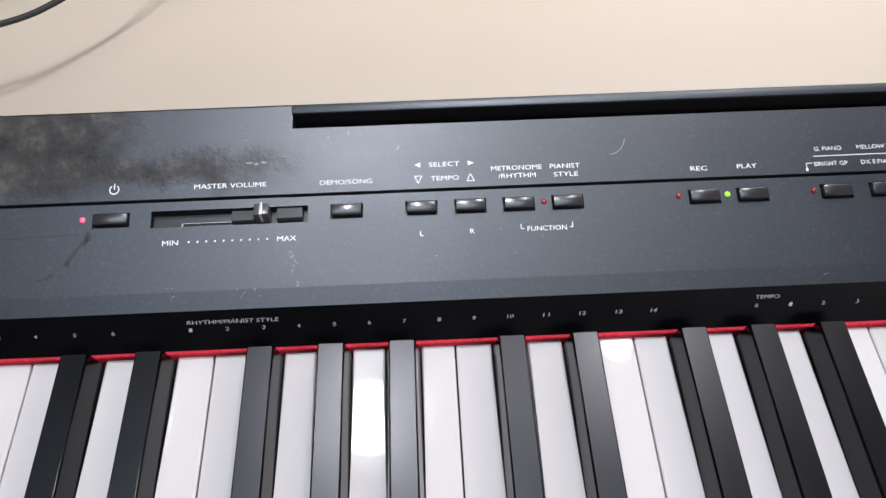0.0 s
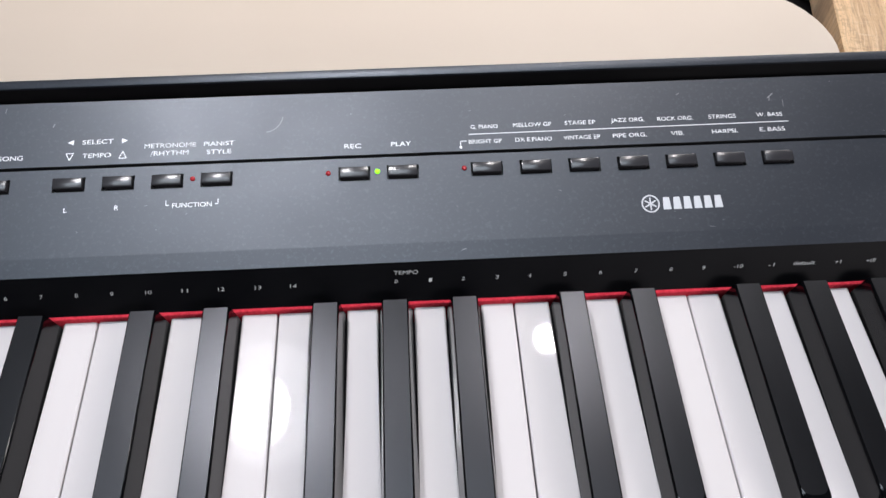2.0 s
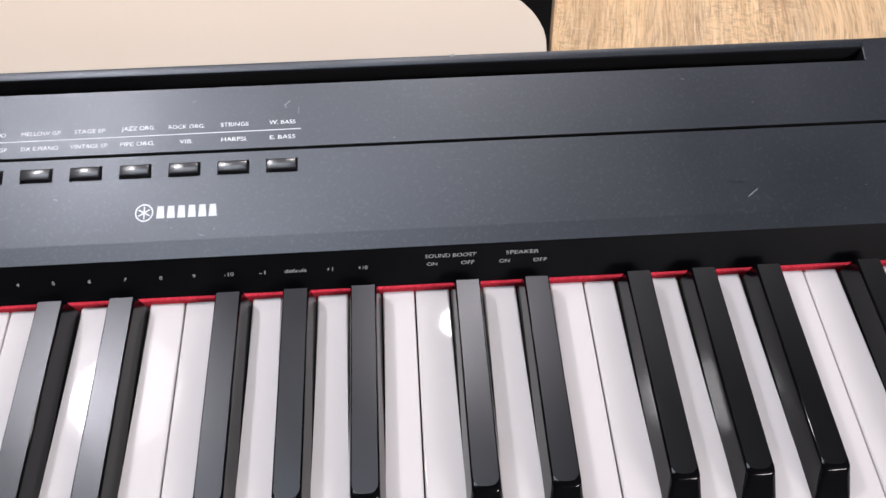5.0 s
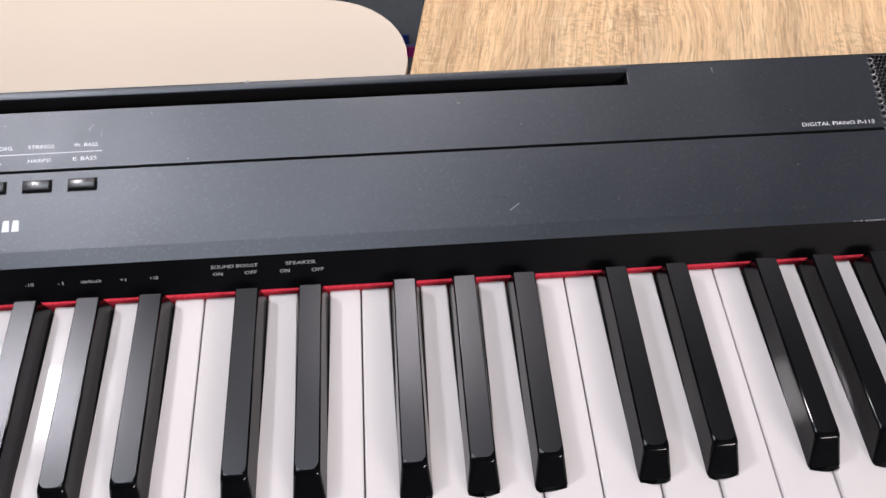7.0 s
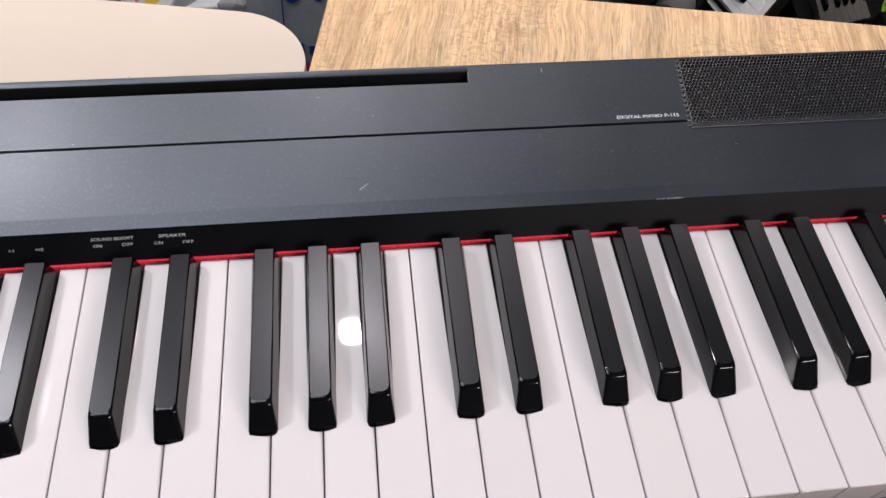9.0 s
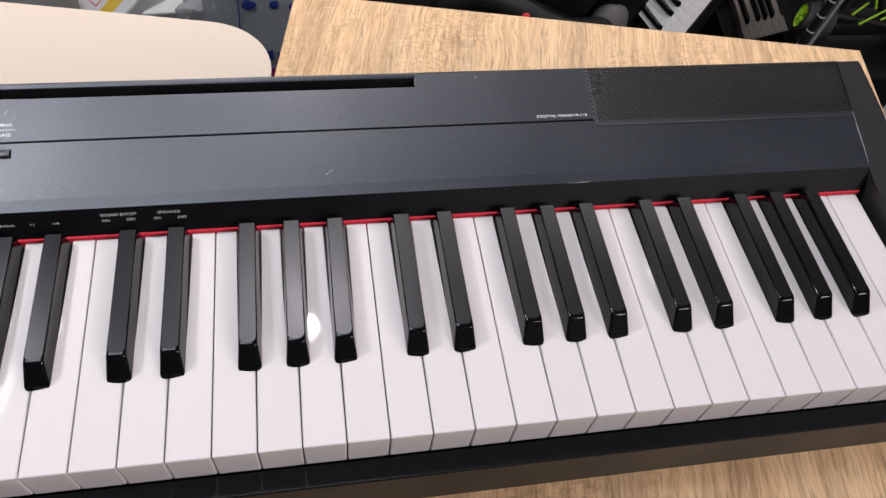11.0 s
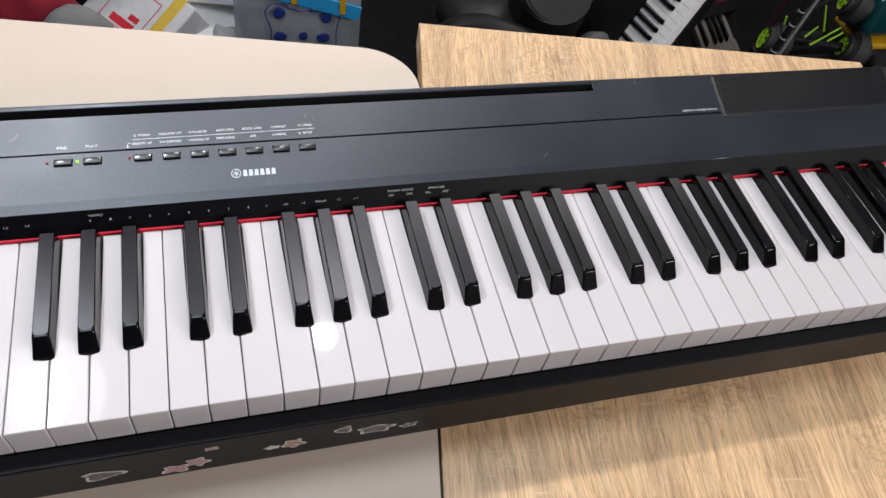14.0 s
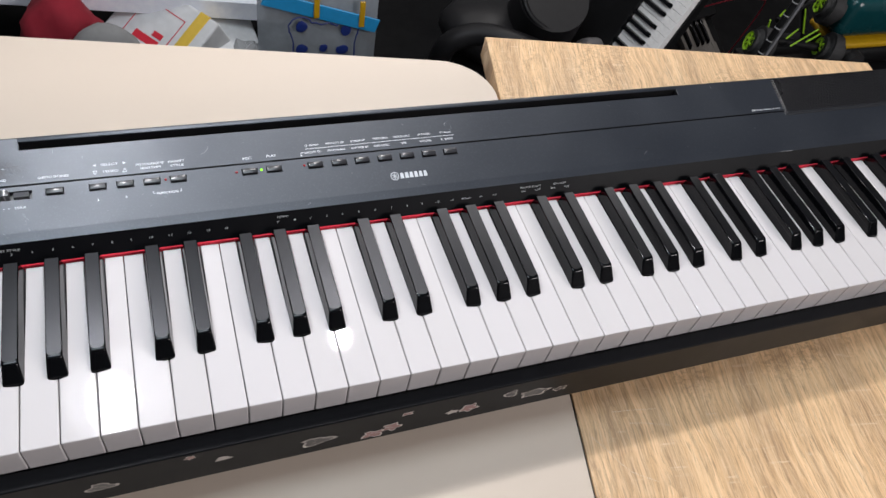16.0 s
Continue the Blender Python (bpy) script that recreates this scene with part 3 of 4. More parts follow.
def button(a, b):
    w = b - a - 0.0012
    bm = bmesh.new()
    box(bm, -w / 2, w / 2, -0.0022, 0.0024, -0.003, 0.0019, 0.0004, 2)
    bmesh.ops.transform(bm, matrix=on_panel((a + b) / 2, 0.1920), verts=bm.verts)
    part("button", bm, BUTTON, piano, smooth=25)


for a, b in BUTTONS:
    button(a, b)


def led(x, mat, label):
    bm = bmesh.new()
    bmesh.ops.create_uvsphere(bm, u_segments=16, v_segments=10, radius=0.00105)
    bmesh.ops.transform(bm, matrix=on_panel(x, 0.1925, 0.0002) @ Matrix.Diagonal((1, 1, 0.6, 1)), verts=bm.verts)
    part("indicator_light", bm, mat, piano, label, smooth=80)


led(0.2312, LED_RED, "small lit red indicator")
led(0.4140, LED_OFF, "small unlit dark red indicator")
led(0.4682, LED_OFF, "small unlit dark red indicator")
led(0.4880, LED_GREEN, "small lit green indicator")
led(0.5232, LED_OFF, "small unlit dark red indicator")

slider = part("volume_slider", boxed(0.2990, 0.3048, 0.1894, 0.1950, 0.023, 0.0307, 0.0006), SLIDE, piano, "grey volume slider pushed towards maximum", smooth=40)
part("slider_ridge", boxed(0.3012, 0.3024, 0.1892, 0.1952, 0.0255, 0.0311, 0.0003), CHROME, slider, "pale raised pointer line")
part("slider_plate", boxed(0.2895, 0.2986, 0.1899, 0.1947, 0.020, 0.0268, 0.0003), SLIDE, piano)
part("slider_plate", boxed(0.3074, 0.3176, 0.1899, 0.1948, 0.020, 0.0273, 0.0003), SLIDE, piano)
bm = bmesh.new()
box(bm, 0.2697, 0.2895, 0.1909, 0.1912, 0.020, 0.0243)
box(bm, 0.2695, 0.2701, 0.1892, 0.1911, 0.020, 0.0243)
part("slider_track", bm, CHROME, piano)


# ---- printed legends ----
def lettering(body):
    data = bpy.data.curves.new("legend", "FONT")
    data.body, data.align_x, data.align_y, data.size = body, "CENTER", "CENTER", 1.0
    data.resolution_u = 3
    tmp = new("legend", data)
    bpy.context.view_layer.update()
    me = bpy.data.meshes.new_from_object(tmp.evaluated_get(bpy.context.evaluated_depsgraph_get()))
    bpy.data.objects.remove(tmp)
    bpy.data.curves.remove(data)
    return me


def legend(body, xa, xb, y, height=0.0021, mat=None, face="panel", slant=0.0):
    """Printed words between xa and xb, capitals of the given height, centred at y on the panel or at y along the lip."""
    me = lettering(body)
    co = np.zeros(len(me.vertices) * 3)
    me.vertices.foreach_get("co", co)
    co = co.reshape(-1, 3)
    lo, hi = co.min(0), co.max(0)
    cap = 0.729
    s = Matrix.Diagonal(((xb - xa) / (hi[0] - lo[0]), height / cap, 1, 1))
    sh = Matrix.Identity(4)
    sh[0][1] = slant
    at = Matrix.Translation((-(lo[0] + hi[0]) / 2, -(lo[1] + hi[1]) / 2, 0))
    if face == "panel":
        m = on_panel((xa + xb) / 2, y, 0.00012)
    else:
        a = math.atan2(LIP_TOP[1] - LIP_LOW[1], LIP_TOP[0] - LIP_LOW[0])
        f = (y - LIP_LOW[0]) / (LIP_TOP[0] - LIP_LOW[0])
        m = Matrix.Translation(((xa + xb) / 2, y - 0.0001, LIP_LOW[1] + f * (LIP_TOP[1] - LIP_LOW[1]) + 0.0001)) @ Matrix.Rotation(a, 4, "X")
    me.transform(m @ sh @ s @ at)
    me.materials.clear()
    me.materials.append(mat or PRINT)
    ob = new("printed_legend", me)
    ob.parent = piano
    return ob


def strokes(polys, mat, name="printed_mark", lift=0.00012, label=""):
    """Flat printed shapes on the panel, from (x, y) outlines."""
    bm = bmesh.new()
    for poly in polys:
        bm.faces.new([bm.verts.new((x, y, top_z(y) + lift)) for x, y in poly])
    return part(name, bm, mat, piano, label)


def bar(xa, ya, xb, yb, w):
    d = Vector((xb - xa, yb - ya)).normalized() * w / 2
    n = Vector((-d.y, d.x))
    return [(xa + n.x, ya + n.y), (xa - n.x, ya - n.y), (xb - n.x, yb - n.y), (xb + n.x, yb + n.y)]


legend("MASTER VOLUME", 0.2743, 0.3031, 0.2045)
legend("DEMO/SONG", 0.3246, 0.3455, 0.2041)
legend("SELECT", 0.3687, 0.3811, 0.2100)
legend("TEMPO", 0.3692, 0.3806, 0.2041)
legend("METRONOME", 0.3938, 0.4145, 0.2073)
legend("/RHYTHM", 0.3965, 0.4117, 0.2040)
legend("PIANIST", 0.4177, 0.4300, 0.2073)
legend("STYLE", 0.4190, 0.4289, 0.2038)
legend("REC", 0.4748, 0.4816, 0.2039)
legend("PLAY", 0.4939, 0.5020, 0.2041)
legend("L", 0.3641, 0.3655, 0.1815)
legend("R", 0.3839, 0.3855, 0.1817)
legend("FUNCTION", 0.4065, 0.4221, 0.1817)
legend("MIN", 0.2632, 0.2694, 0.1818)
legend("MAX", 0.3080, 0.3155, 0.1818)
VOICES = [("G. PIANO", "BRIGHT GP", 0.0113, 0.0136), ("MELLOW GP", "DX E.PIANO", 0.0160, 0.0152), ("STAGE EP", "VINTAGE EP", 0.0128, 0.0153), ("JAZZ ORG.", "PIPE ORG.", 0.0140, 0.0142),
          ("ROCK ORG.", "VIB.", 0.0150, 0.0055), ("STRINGS", "HARPSI.", 0.0116, 0.0108), ("W. BASS", "E. BASS", 0.0110, 0.0106)]
for k, (upper, lower, wu, wl) in enumerate(VOICES):
    x = 0.5326 + 0.02003 * k
    legend(upper, x - wu / 2, x + wu / 2, 0.2103 + 0.00012 * k, 0.0019)
    legend(lower, x - wl / 2, x + wl / 2, 0.2038 + 0.0001 * k, 0.0019)
legend("DIGITAL PIANO P-115", 0.9903, 1.0260, 0.2032, 0.0020)
strokes([bar(0.5260, 0.2071, 0.6604, 0.2077, 0.00032)], PRINT)
strokes([bar(0.5224, 0.2042, 0.5250, 0.2042, 0.0003), bar(0.5224, 0.2042, 0.5224, 0.2018, 0.0003), bar(0.5219, 0.2015, 0.5229, 0.2015, 0.0010)], PRINT)
strokes([bar(0.4040, 0.1818, 0.4040, 0.1838, 0.0003), bar(0.4040, 0.1818, 0.4052, 0.1818, 0.0003), bar(0.4245, 0.1818, 0.4245, 0.1838, 0.0003), bar(0.4233, 0.1818, 0.4245, 0.1818, 0.0003)], PRINT)
strokes([[(0.3627, 0.2100), (0.3652, 0.2089), (0.3652, 0.2111)], [(0.3870, 0.2101), (0.3845, 0.2090), (0.3845, 0.2112)]], PRINT)
for cx, s in ((0.3641, -1), (0.3853, 1)):
    t3 = [(cx, 0.2039 + s * 0.0016), (cx - 0.0015, 0.2039 - s * 0.0014), (cx + 0.0015, 0.2039 - s * 0.0014)]
    strokes([bar(*t3[i], *t3[(i + 1) % 3], 0.0003) for i in range(3)], PRINT)
strokes([[(0.2735 + 0.00340 * k + 0.00042 * math.cos(a), 0.1819 + 0.00042 * math.sin(a)) for a in (math.pi / 4 * j for j in range(8))] for k in range(10)], PRINT)


def ring(cx, cy, r, w, a0=0.0, a1=360.0, n=28):
    out = []
    for k in range(n):
        a, b = radians(a0 + (a1 - a0) * k / n), radians(a0 + (a1 - a0) * (k + 1) / n)
        out.append([(cx + q * math.cos(c), cy + q * math.sin(c)) for q, c in ((r - w, a), (r, a), (r, b), (r - w, b))])
    return out


strokes(ring(0.2425, 0.2046, 0.0020, 0.0004, -235, 55) + [bar(0.2425, 0.2046, 0.2425, 0.2071, 0.0004)], PRINT)
# maker's mark as plain silver shapes
mark = ring(0.5971, 0.1743, 0.0037, 0.0006)
mark += [bar(0.5971, 0.1743, 0.5971 + 0.0026 * math.cos(radians(90 + 120 * k / 2)), 0.1743 + 0.0026 * math.sin(radians(90 + 120 * k / 2)), 0.0006) for k in range(6)]
for k in range(6):
    x0 = 0.6020 + 0.0042 * k
    mark.append([(x0, 0.1717), (x0 + 0.0033, 0.1717), (x0 + 0.0029, 0.1768), (x0 + 0.0004, 0.1768)])
tagged(strokes(mark, SILVER, "maker_mark", label="silver maker's mark of plain shapes"), kind="stuff")


def small(body, x, y=0.1507, width=None, height=0.00165):
    w = width or 0.00125 * len(body)
    x -= 0.0006
    legend(body, x - w / 2, x + w / 2, y, height, PRINT_DIM, "lip", 0.12)


for body, x in [('3', 0.2024), ('4', 0.2163), ('5', 0.2311), ('6', 0.2457), ('1', 0.2752), ('2', 0.2893), ('3', 0.3032), ('4', 0.3166), ('5', 0.3303), ('6', 0.3438), ('7', 0.3573), ('8', 0.3707), ('9', 0.3842), ('10', 0.3983), ('11', 0.4123), ('12', 0.4264), ('13', 0.4406), ('14', 0.4543), ('0', 0.4945), ('1', 0.508), ('2', 0.521), ('3', 0.5344), ('4', 0.5473), ('5', 0.5613), ('6', 0.5755), ('7', 0.5897), ('8', 0.6038), ('9', 0.617), ('-10', 0.631), ('-1', 0.6444), ('+1', 0.6716), ('+10', 0.685)]:
    small(body, x)
small("RHYTHM/PIANIST STYLE", 0.2917, 0.1525, 0.0349)
small("TEMPO", 0.4985, 0.1528, 0.0095)
small("default", 0.6578, 0.1508, 0.0089)
small("SOUND BOOST", 0.7209, 0.1527, 0.0208)
small("ON", 0.7132, 0.1507, 0.0042)
small("OFF", 0.7278, 0.1507, 0.0054)
small("SPEAKER", 0.7503, 0.1527, 0.0135)
small("ON", 0.7429, 0.1506, 0.0043)
small("OFF", 0.7576, 0.1505, 0.0055)


# ---- wear and stickers on the piano ----
def blotch(cx, cy, rx, ry, seed, n=14, rough=0.35):
    c = random.Random(seed)
    return [(cx + rx * math.cos(2 * math.pi * k / n) * (1 + c.uniform(-rough, rough)), cy + ry * math.sin(2 * math.pi * k / n) * (1 + c.uniform(-rough, rough))) for k in range(n)]


strokes([blotch(0.2340, 0.1855, 0.0016, 0.0022, 4, 12, 0.4), bar(0.2345, 0.1862, 0.2318, 0.1822, 0.0019), bar(0.2318, 0.1826, 0.2298, 0.1800, 0.0009), bar(0.2300, 0.1800, 0.2268, 0.1752, 0.0015), blotch(0.2270, 0.1755, 0.0012, 0.0014, 7, 10, 0.4), bar(0.2222, 0.1712, 0.2195, 0.1695, 0.0008), bar(0.2195, 0.1696, 0.2160, 0.1688, 0.0005)], SCUFF_DARK, "scorch_mark")
strokes([bar(0.2000, 0.1858, 0.2300, 0.1868, 0.0003), bar(0.2700, 0.2152, 0.2780, 0.2150, 0.0003), bar(0.2990, 0.2150, 0.3125, 0.2152, 0.0004)], SCUFF_DARK, "crack")
strokes([blotch(0.2960 + 0.0028 * k, 0.2138 - 0.0006 * (k % 2), 0.0012, 0.0005, k, 9, 0.5) for k in range(3)], SCUFF, "flake")
c = random.Random(8)
scuffs = []
for x0, y0, x1, y1, n in ((0.3130, 0.1780, 0.3165, 0.1622, 16), (0.2900, 0.1640, 0.3020, 0.1600, 5), (0.2640, 0.166, 0.272, 0.160, 3)):
    for k in range(n):
        t = c.random()
        x, y = x0 + (x1 - x0) * t + c.gauss(0, 0.0008), y0 + (y1 - y0) * t + c.gauss(0, 0.0006)
        scuffs.append(bar(x, y, x + c.uniform(-0.0012, 0.0012), y + c.uniform(-0.0012, 0.0012), c.uniform(0.0001, 0.0003)))
curve = [(0.4428 + 0.0070 * math.sin(u), 0.2115 + 0.0085 * (1 - math.cos(u))) for u in (0.12 * k for k in range(12))]
scuffs += [bar(*p, *q, 0.00035) for p, q in zip(curve, curve[1:])]
scuffs += [bar(0.6535, 0.2185, 0.6560, 0.2205, 0.0004), bar(0.6540, 0.2172, 0.6544, 0.2195, 0.0003), bar(0.6595, 0.2145, 0.6597, 0.2175, 0.0002), bar(0.8455, 0.1690, 0.8500, 0.1722, 0.0004),
           bar(0.9516, 0.2325, 0.9514, 0.2352, 0.0004), bar(0.3560, 0.2170, 0.3567, 0.2185, 0.0004), bar(0.3360, 0.2240, 0.3364, 0.2262, 0.0002)]
for k in range(70):
    x, y = c.uniform(0.2, 1.2), c.uniform(0.156, 0.226)
    if 0.186 < y < 0.2:
        continue
    l = c.uniform(0.0002, 0.0022) * (0.4 if k % 3 else 1.0)
    a = c.uniform(-0.5, 0.5)
    scuffs.append(bar(x, y, x + l * math.cos(a), y + l * math.sin(a), c.uniform(0.00010, 0.00022)))
tagged(strokes(scuffs, SCUFF, "scuff", label="fine pale scratches and specks"), kind="stuff")
strokes([blotch(0.7264, 0.2374, 0.0011, 0.0007, 5, 7), blotch(0.9832, 0.1828, 0.0003, 0.0003, 3, 6)], SCUFF, "chip", lift=0.0014)
strokes([bar(0.8380, 0.1757, 0.8450, 0.1754, 0.00035)], SCUFF_DARK, "scratch")
bm = bmesh.new()
for k in range(9):
    x = 1.004 + 0.0018 * k + c.uniform(-0.0006, 0.0006)
    l = c.uniform(0.0004, 0.0018)
    box(bm, x, x + l, LIP_TOP[0] - 0.0002, LIP_TOP[0] + 0.0003, LIP_TOP[1] - 0.0002, LIP_TOP[1] + 0.00025)
tagged(part("edge_chip", bm, SCUFF, piano), kind="stuff")

FOIL = plastic("sticker_foil", (0.50, 0.47, 0.45), 0.25, 0.1, 0.08, 0.4)
FOIL_PINK = plastic("sticker_pink", (0.30, 0.17, 0.165), 0.4)
FOIL_DARK = plastic("sticker_dark", (0.035, 0.032, 0.033), 0.3)


def sticker(x, z, w, h, seed, fill, n=22):
    """A cut-out foil sticker on the front rail: pale wavy outline round a darker fill."""
    c = random.Random(seed)
    y = -0.01506
    lobes = c.randint(3, 5)
    ph = c.uniform(0, 6)
    rad = [1 + 0.24 * math.sin(lobes * 2 * math.pi * k / n + ph) + c.uniform(-0.12, 0.12) for k in range(n)]

    def loop(s, yy):
        return [(x + w / 2 * s * rad[k] * math.cos(2 * math.pi * k / n), yy, z + h / 2 * s * rad[k] * math.sin(2 * math.pi * k / n)) for k in range(n)]

    bm = bmesh.new()
    a, b = [bm.verts.new(p) for p in loop(1.0, y - 0.0001)], [bm.verts.new(p) for p in loop(0.80, y - 0.00015)]
    for k in range(n):
        j = (k + 1) % n
        bm.faces.new((a[k], a[j], b[j], b[k]))
    s = part("sticker", bm, FOIL, piano, "foil sticker with a pale wavy outline")
    bm = bmesh.new()
    bm.faces.new([bm.verts.new(p) for p in loop(0.80, y - 0.00012)])
    part("sticker_print", bm, fill, s)
    bm = bmesh.new()
    for k in range(5):
        u, v = c.uniform(-0.3, 0.3) * w, c.uniform(-0.25, 0.25) * h
        l, q = c.uniform(0.05, 0.15) * w, c.uniform(-0.12, 0.12) * h
        vs = [(x + u, z + v), (x + u + l, z + v + q), (x + u + l, z + v + q + 0.0007), (x + u, z + v + 0.0007)]
        bm.faces.new([bm.verts.new((p, y - 0.0002, r)) for p, r in vs])
    part("sticker_lines", bm, FOIL, s)


for k, (x, z, w, h, fill) in enumerate([(0.404, -0.029, 0.007, 0.006, FOIL_PINK), (0.4255, -0.042, 0.011, 0.006, FOIL), (0.493, -0.048, 0.025, 0.013, FOIL_DARK), (0.537, -0.0575, 0.018, 0.012, FOIL_PINK),
                                        (0.5515, -0.0520, 0.015, 0.012, FOIL_PINK), (0.562, -0.034, 0.009, 0.005, FOIL_PINK), (0.601, -0.049, 0.010, 0.006, FOIL), (0.6155, -0.048, 0.015, 0.013, FOIL_PINK),
                                        (0.650, -0.039, 0.012, 0.010, FOIL_DARK), (0.673, -0.046, 0.025, 0.012, FOIL_DARK), (0.697, -0.049, 0.012, 0.007, FOIL_DARK), (0.345, -0.045, 0.02, 0.011, FOIL_DARK)]):
    sticker(x, z, w, h, 20 + k, fill)


# ---- lamps whose glow shows in the keys ----
def hung_lamp(name, x, y, z, r, label):
    t = thing(name, label, "lamp")
    bm = bmesh.new()
    prof = [(r * 1.25, 0.0), (r * 1.15, 0.02), (r * 0.7, 0.07), (0.018, 0.10), (0.012, 0.10)]
    n = 28
    rings = [[bm.verts.new((x + q * math.cos(2 * math.pi * k / n), y + q * math.sin(2 * math.pi * k / n), z + h)) for k in range(n)] for q, h in prof]
    for a, b in zip(rings, rings[1:]):
        for k in range(n):
            bm.faces.new((a[k], a[(k + 1) % n], b[(k + 1) % n], b[k]))
    part("shade", bm, STEEL, t, smooth=50)
    part("cord", rod(bmesh.new(), (x, y, z + 0.09), (x, y, CEIL_Z), 0.003, 8), RUBBER, t, smooth=60)


hung_lamp("pendant_lamp", 0.285, 0.392, 0.735, 0.075, "round metal pendant lamp hung over the table")
hung_lamp("spot_lamp", 0.797, 0.795, 1.345, 0.055, "small round metal pendant lamp further back")

# ---- cables over the far side of the cream table ----
for k, ctrl in enumerate((
        [(-0.10, 0.42, 0.03), (0.0, 0.395, -0.030), (0.06, 0.397, -0.046), (0.101, 0.411, -0.050), (0.133, 0.433, -0.050), (0.175, 0.475, -0.042), (0.23, 0.56, -0.01)],
        [(-0.12, 0.46, 0.08), (0.0, 0.475, 0.0), (0.08, 0.51, -0.03), (0.15, 0.57, -0.02), (0.22, 0.66, 0.03)],
        [(-0.12, 0.50, 0.12), (0.0, 0.52, 0.04), (0.09, 0.56, 0.01), (0.17, 0.63, 0.03), (0.24, 0.74, 0.10)])):
    tagged(part("cable", tube(curve_points(ctrl, 12), 0.0021, 8), RUBBER, None, smooth=60), "thin black cable hanging over the cream table", "cable", "hanging cables")


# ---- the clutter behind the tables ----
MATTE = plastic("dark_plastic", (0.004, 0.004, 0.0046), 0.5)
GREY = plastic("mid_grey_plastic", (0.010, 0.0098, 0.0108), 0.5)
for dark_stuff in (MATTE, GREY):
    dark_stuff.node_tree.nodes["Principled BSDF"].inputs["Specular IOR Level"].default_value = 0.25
LIME = plastic("lime_plastic", (0.22, 0.42, 0.012), 0.4)
WHITE_BOARD = plastic("white_board", (0.72, 0.75, 0.84), 0.5)
CARD = plastic("card_white", (0.55, 0.56, 0.57), 0.6)
RED = plastic("red_print", (0.55, 0.02, 0.04), 0.5)
MAROON = plastic("maroon_cloth", (0.20, 0.005, 0.016), 0.9)
YELLOW = plastic("yellow_tape", (0.62, 0.42, 0.06), 0.4)
TAN = plastic("tan_card", (0.30, 0.20, 0.09), 0.7)
TEAL = plastic("teal_plastic", (0.003, 0.042, 0.048), 0.25)
GOLD = plastic("yellow_plastic", (0.42, 0.24, 0.006), 0.35)
CYAN = plastic("cyan_film", (0.015, 0.22, 0.46), 0.35)
NAVY = plastic("navy_print", (0.010, 0.025, 0.15), 0.4)
BAG = film_plastic("clear_film", (0.30, 0.33, 0.36), 0.62)

shelf = thing("low_shelf", "low white shelf board on dark legs behind the table", "shelf")
shelf.matrix_world = pose(0.126, 1.358, -0.600, 0, 0, -9.6)
part("board", boxed(-0.45, 0.62, 0.0, 0.34, -0.023, 0.023, 0.002), WHITE_BOARD, shelf)
for x in (-0.42, 0.59):
    for y in (0.04, 0.30):
        part("leg", boxed(x - 0.015, x + 0.015, y - 0.015, y + 0.015, FLOOR_Z + 0.607, -0.023), MATTE, shelf)

tagged(part("storage_crate", boxed(0.16, 0.62, 1.10, 1.42, FLOOR_Z, -0.735, 0.006), MATTE, None), "dark plastic storage crate on the floor", "crate")
parcel = thing("parcel", "white parcel with a red shipping label and yellow tape", "parcel")
parcel.matrix_world = pose(0.430, 1.265, -0.690, 30, 2, -52) @ Matrix.Scale(1.35, 4)
part("carton", boxed(-0.085, 0.085, -0.07, 0.09, -0.045, 0.035, 0.004), CARD, parcel)
bm = bmesh.new()
for a in ((-0.050, 0.035, 0.060, 0.0615), (-0.050, 0.035, -0.0115, -0.010), (-0.050, -0.0485, -0.0115, 0.0615), (0.0335, 0.035, -0.0115, 0.0615), (-0.030, 0.020, -0.006, 0.007), (0.000, 0.020, 0.011, 0.021)):
    box(bm, *a, 0.0352, 0.0356)
part("shipping_label", bm, RED, parcel, "red outlined label with solid bars")
part("tape", boxed(0.045, 0.066, -0.0705, 0.0905, -0.02, 0.0358, 0.001), YELLOW, parcel)
tagged(part("cloth_bag", blob(bmesh.new(), (0.245, 1.27, -0.650), (0.080, 0.08, 0.115), lump=0.25, seed=3.0), MAROON, None, smooth=60), "dark red cloth bag slumped on the crate", "bag")
tagged(part("grey_cushion", blob(bmesh.new(), (0.325, 1.19, -0.650), (0.075, 0.05, 0.088), Matrix.Rotation(radians(20), 4, "Y"), lump=0.08, seed=5.0), plastic("grey_cloth", (0.20, 0.20, 0.20), 0.8), None, smooth=60), "rounded grey padded pouch leaning on the parcel", "pouch")
tagged(part("white_carton", boxed(-0.075, 0.075, -0.06, 0.06, -0.05, 0.05, 0.004, m=pose(0.575, 1.27, -0.700, 18, 6, 12)), CARD, None), "plain white carton beside the parcel", "box")
tagged(part("carton_scrap", boxed(0.50, 0.60, 1.33, 1.42, -0.585, -0.545, 0.003, m=None), TAN, None), "small tan cardboard box on the white shelf", "box")
tagged(part("gold_tin", boxed(0.23, 0.30, 1.38, 1.46, -0.583, -0.552, 0.01), GOLD, None), "small yellow tin on the white shelf", "tin")


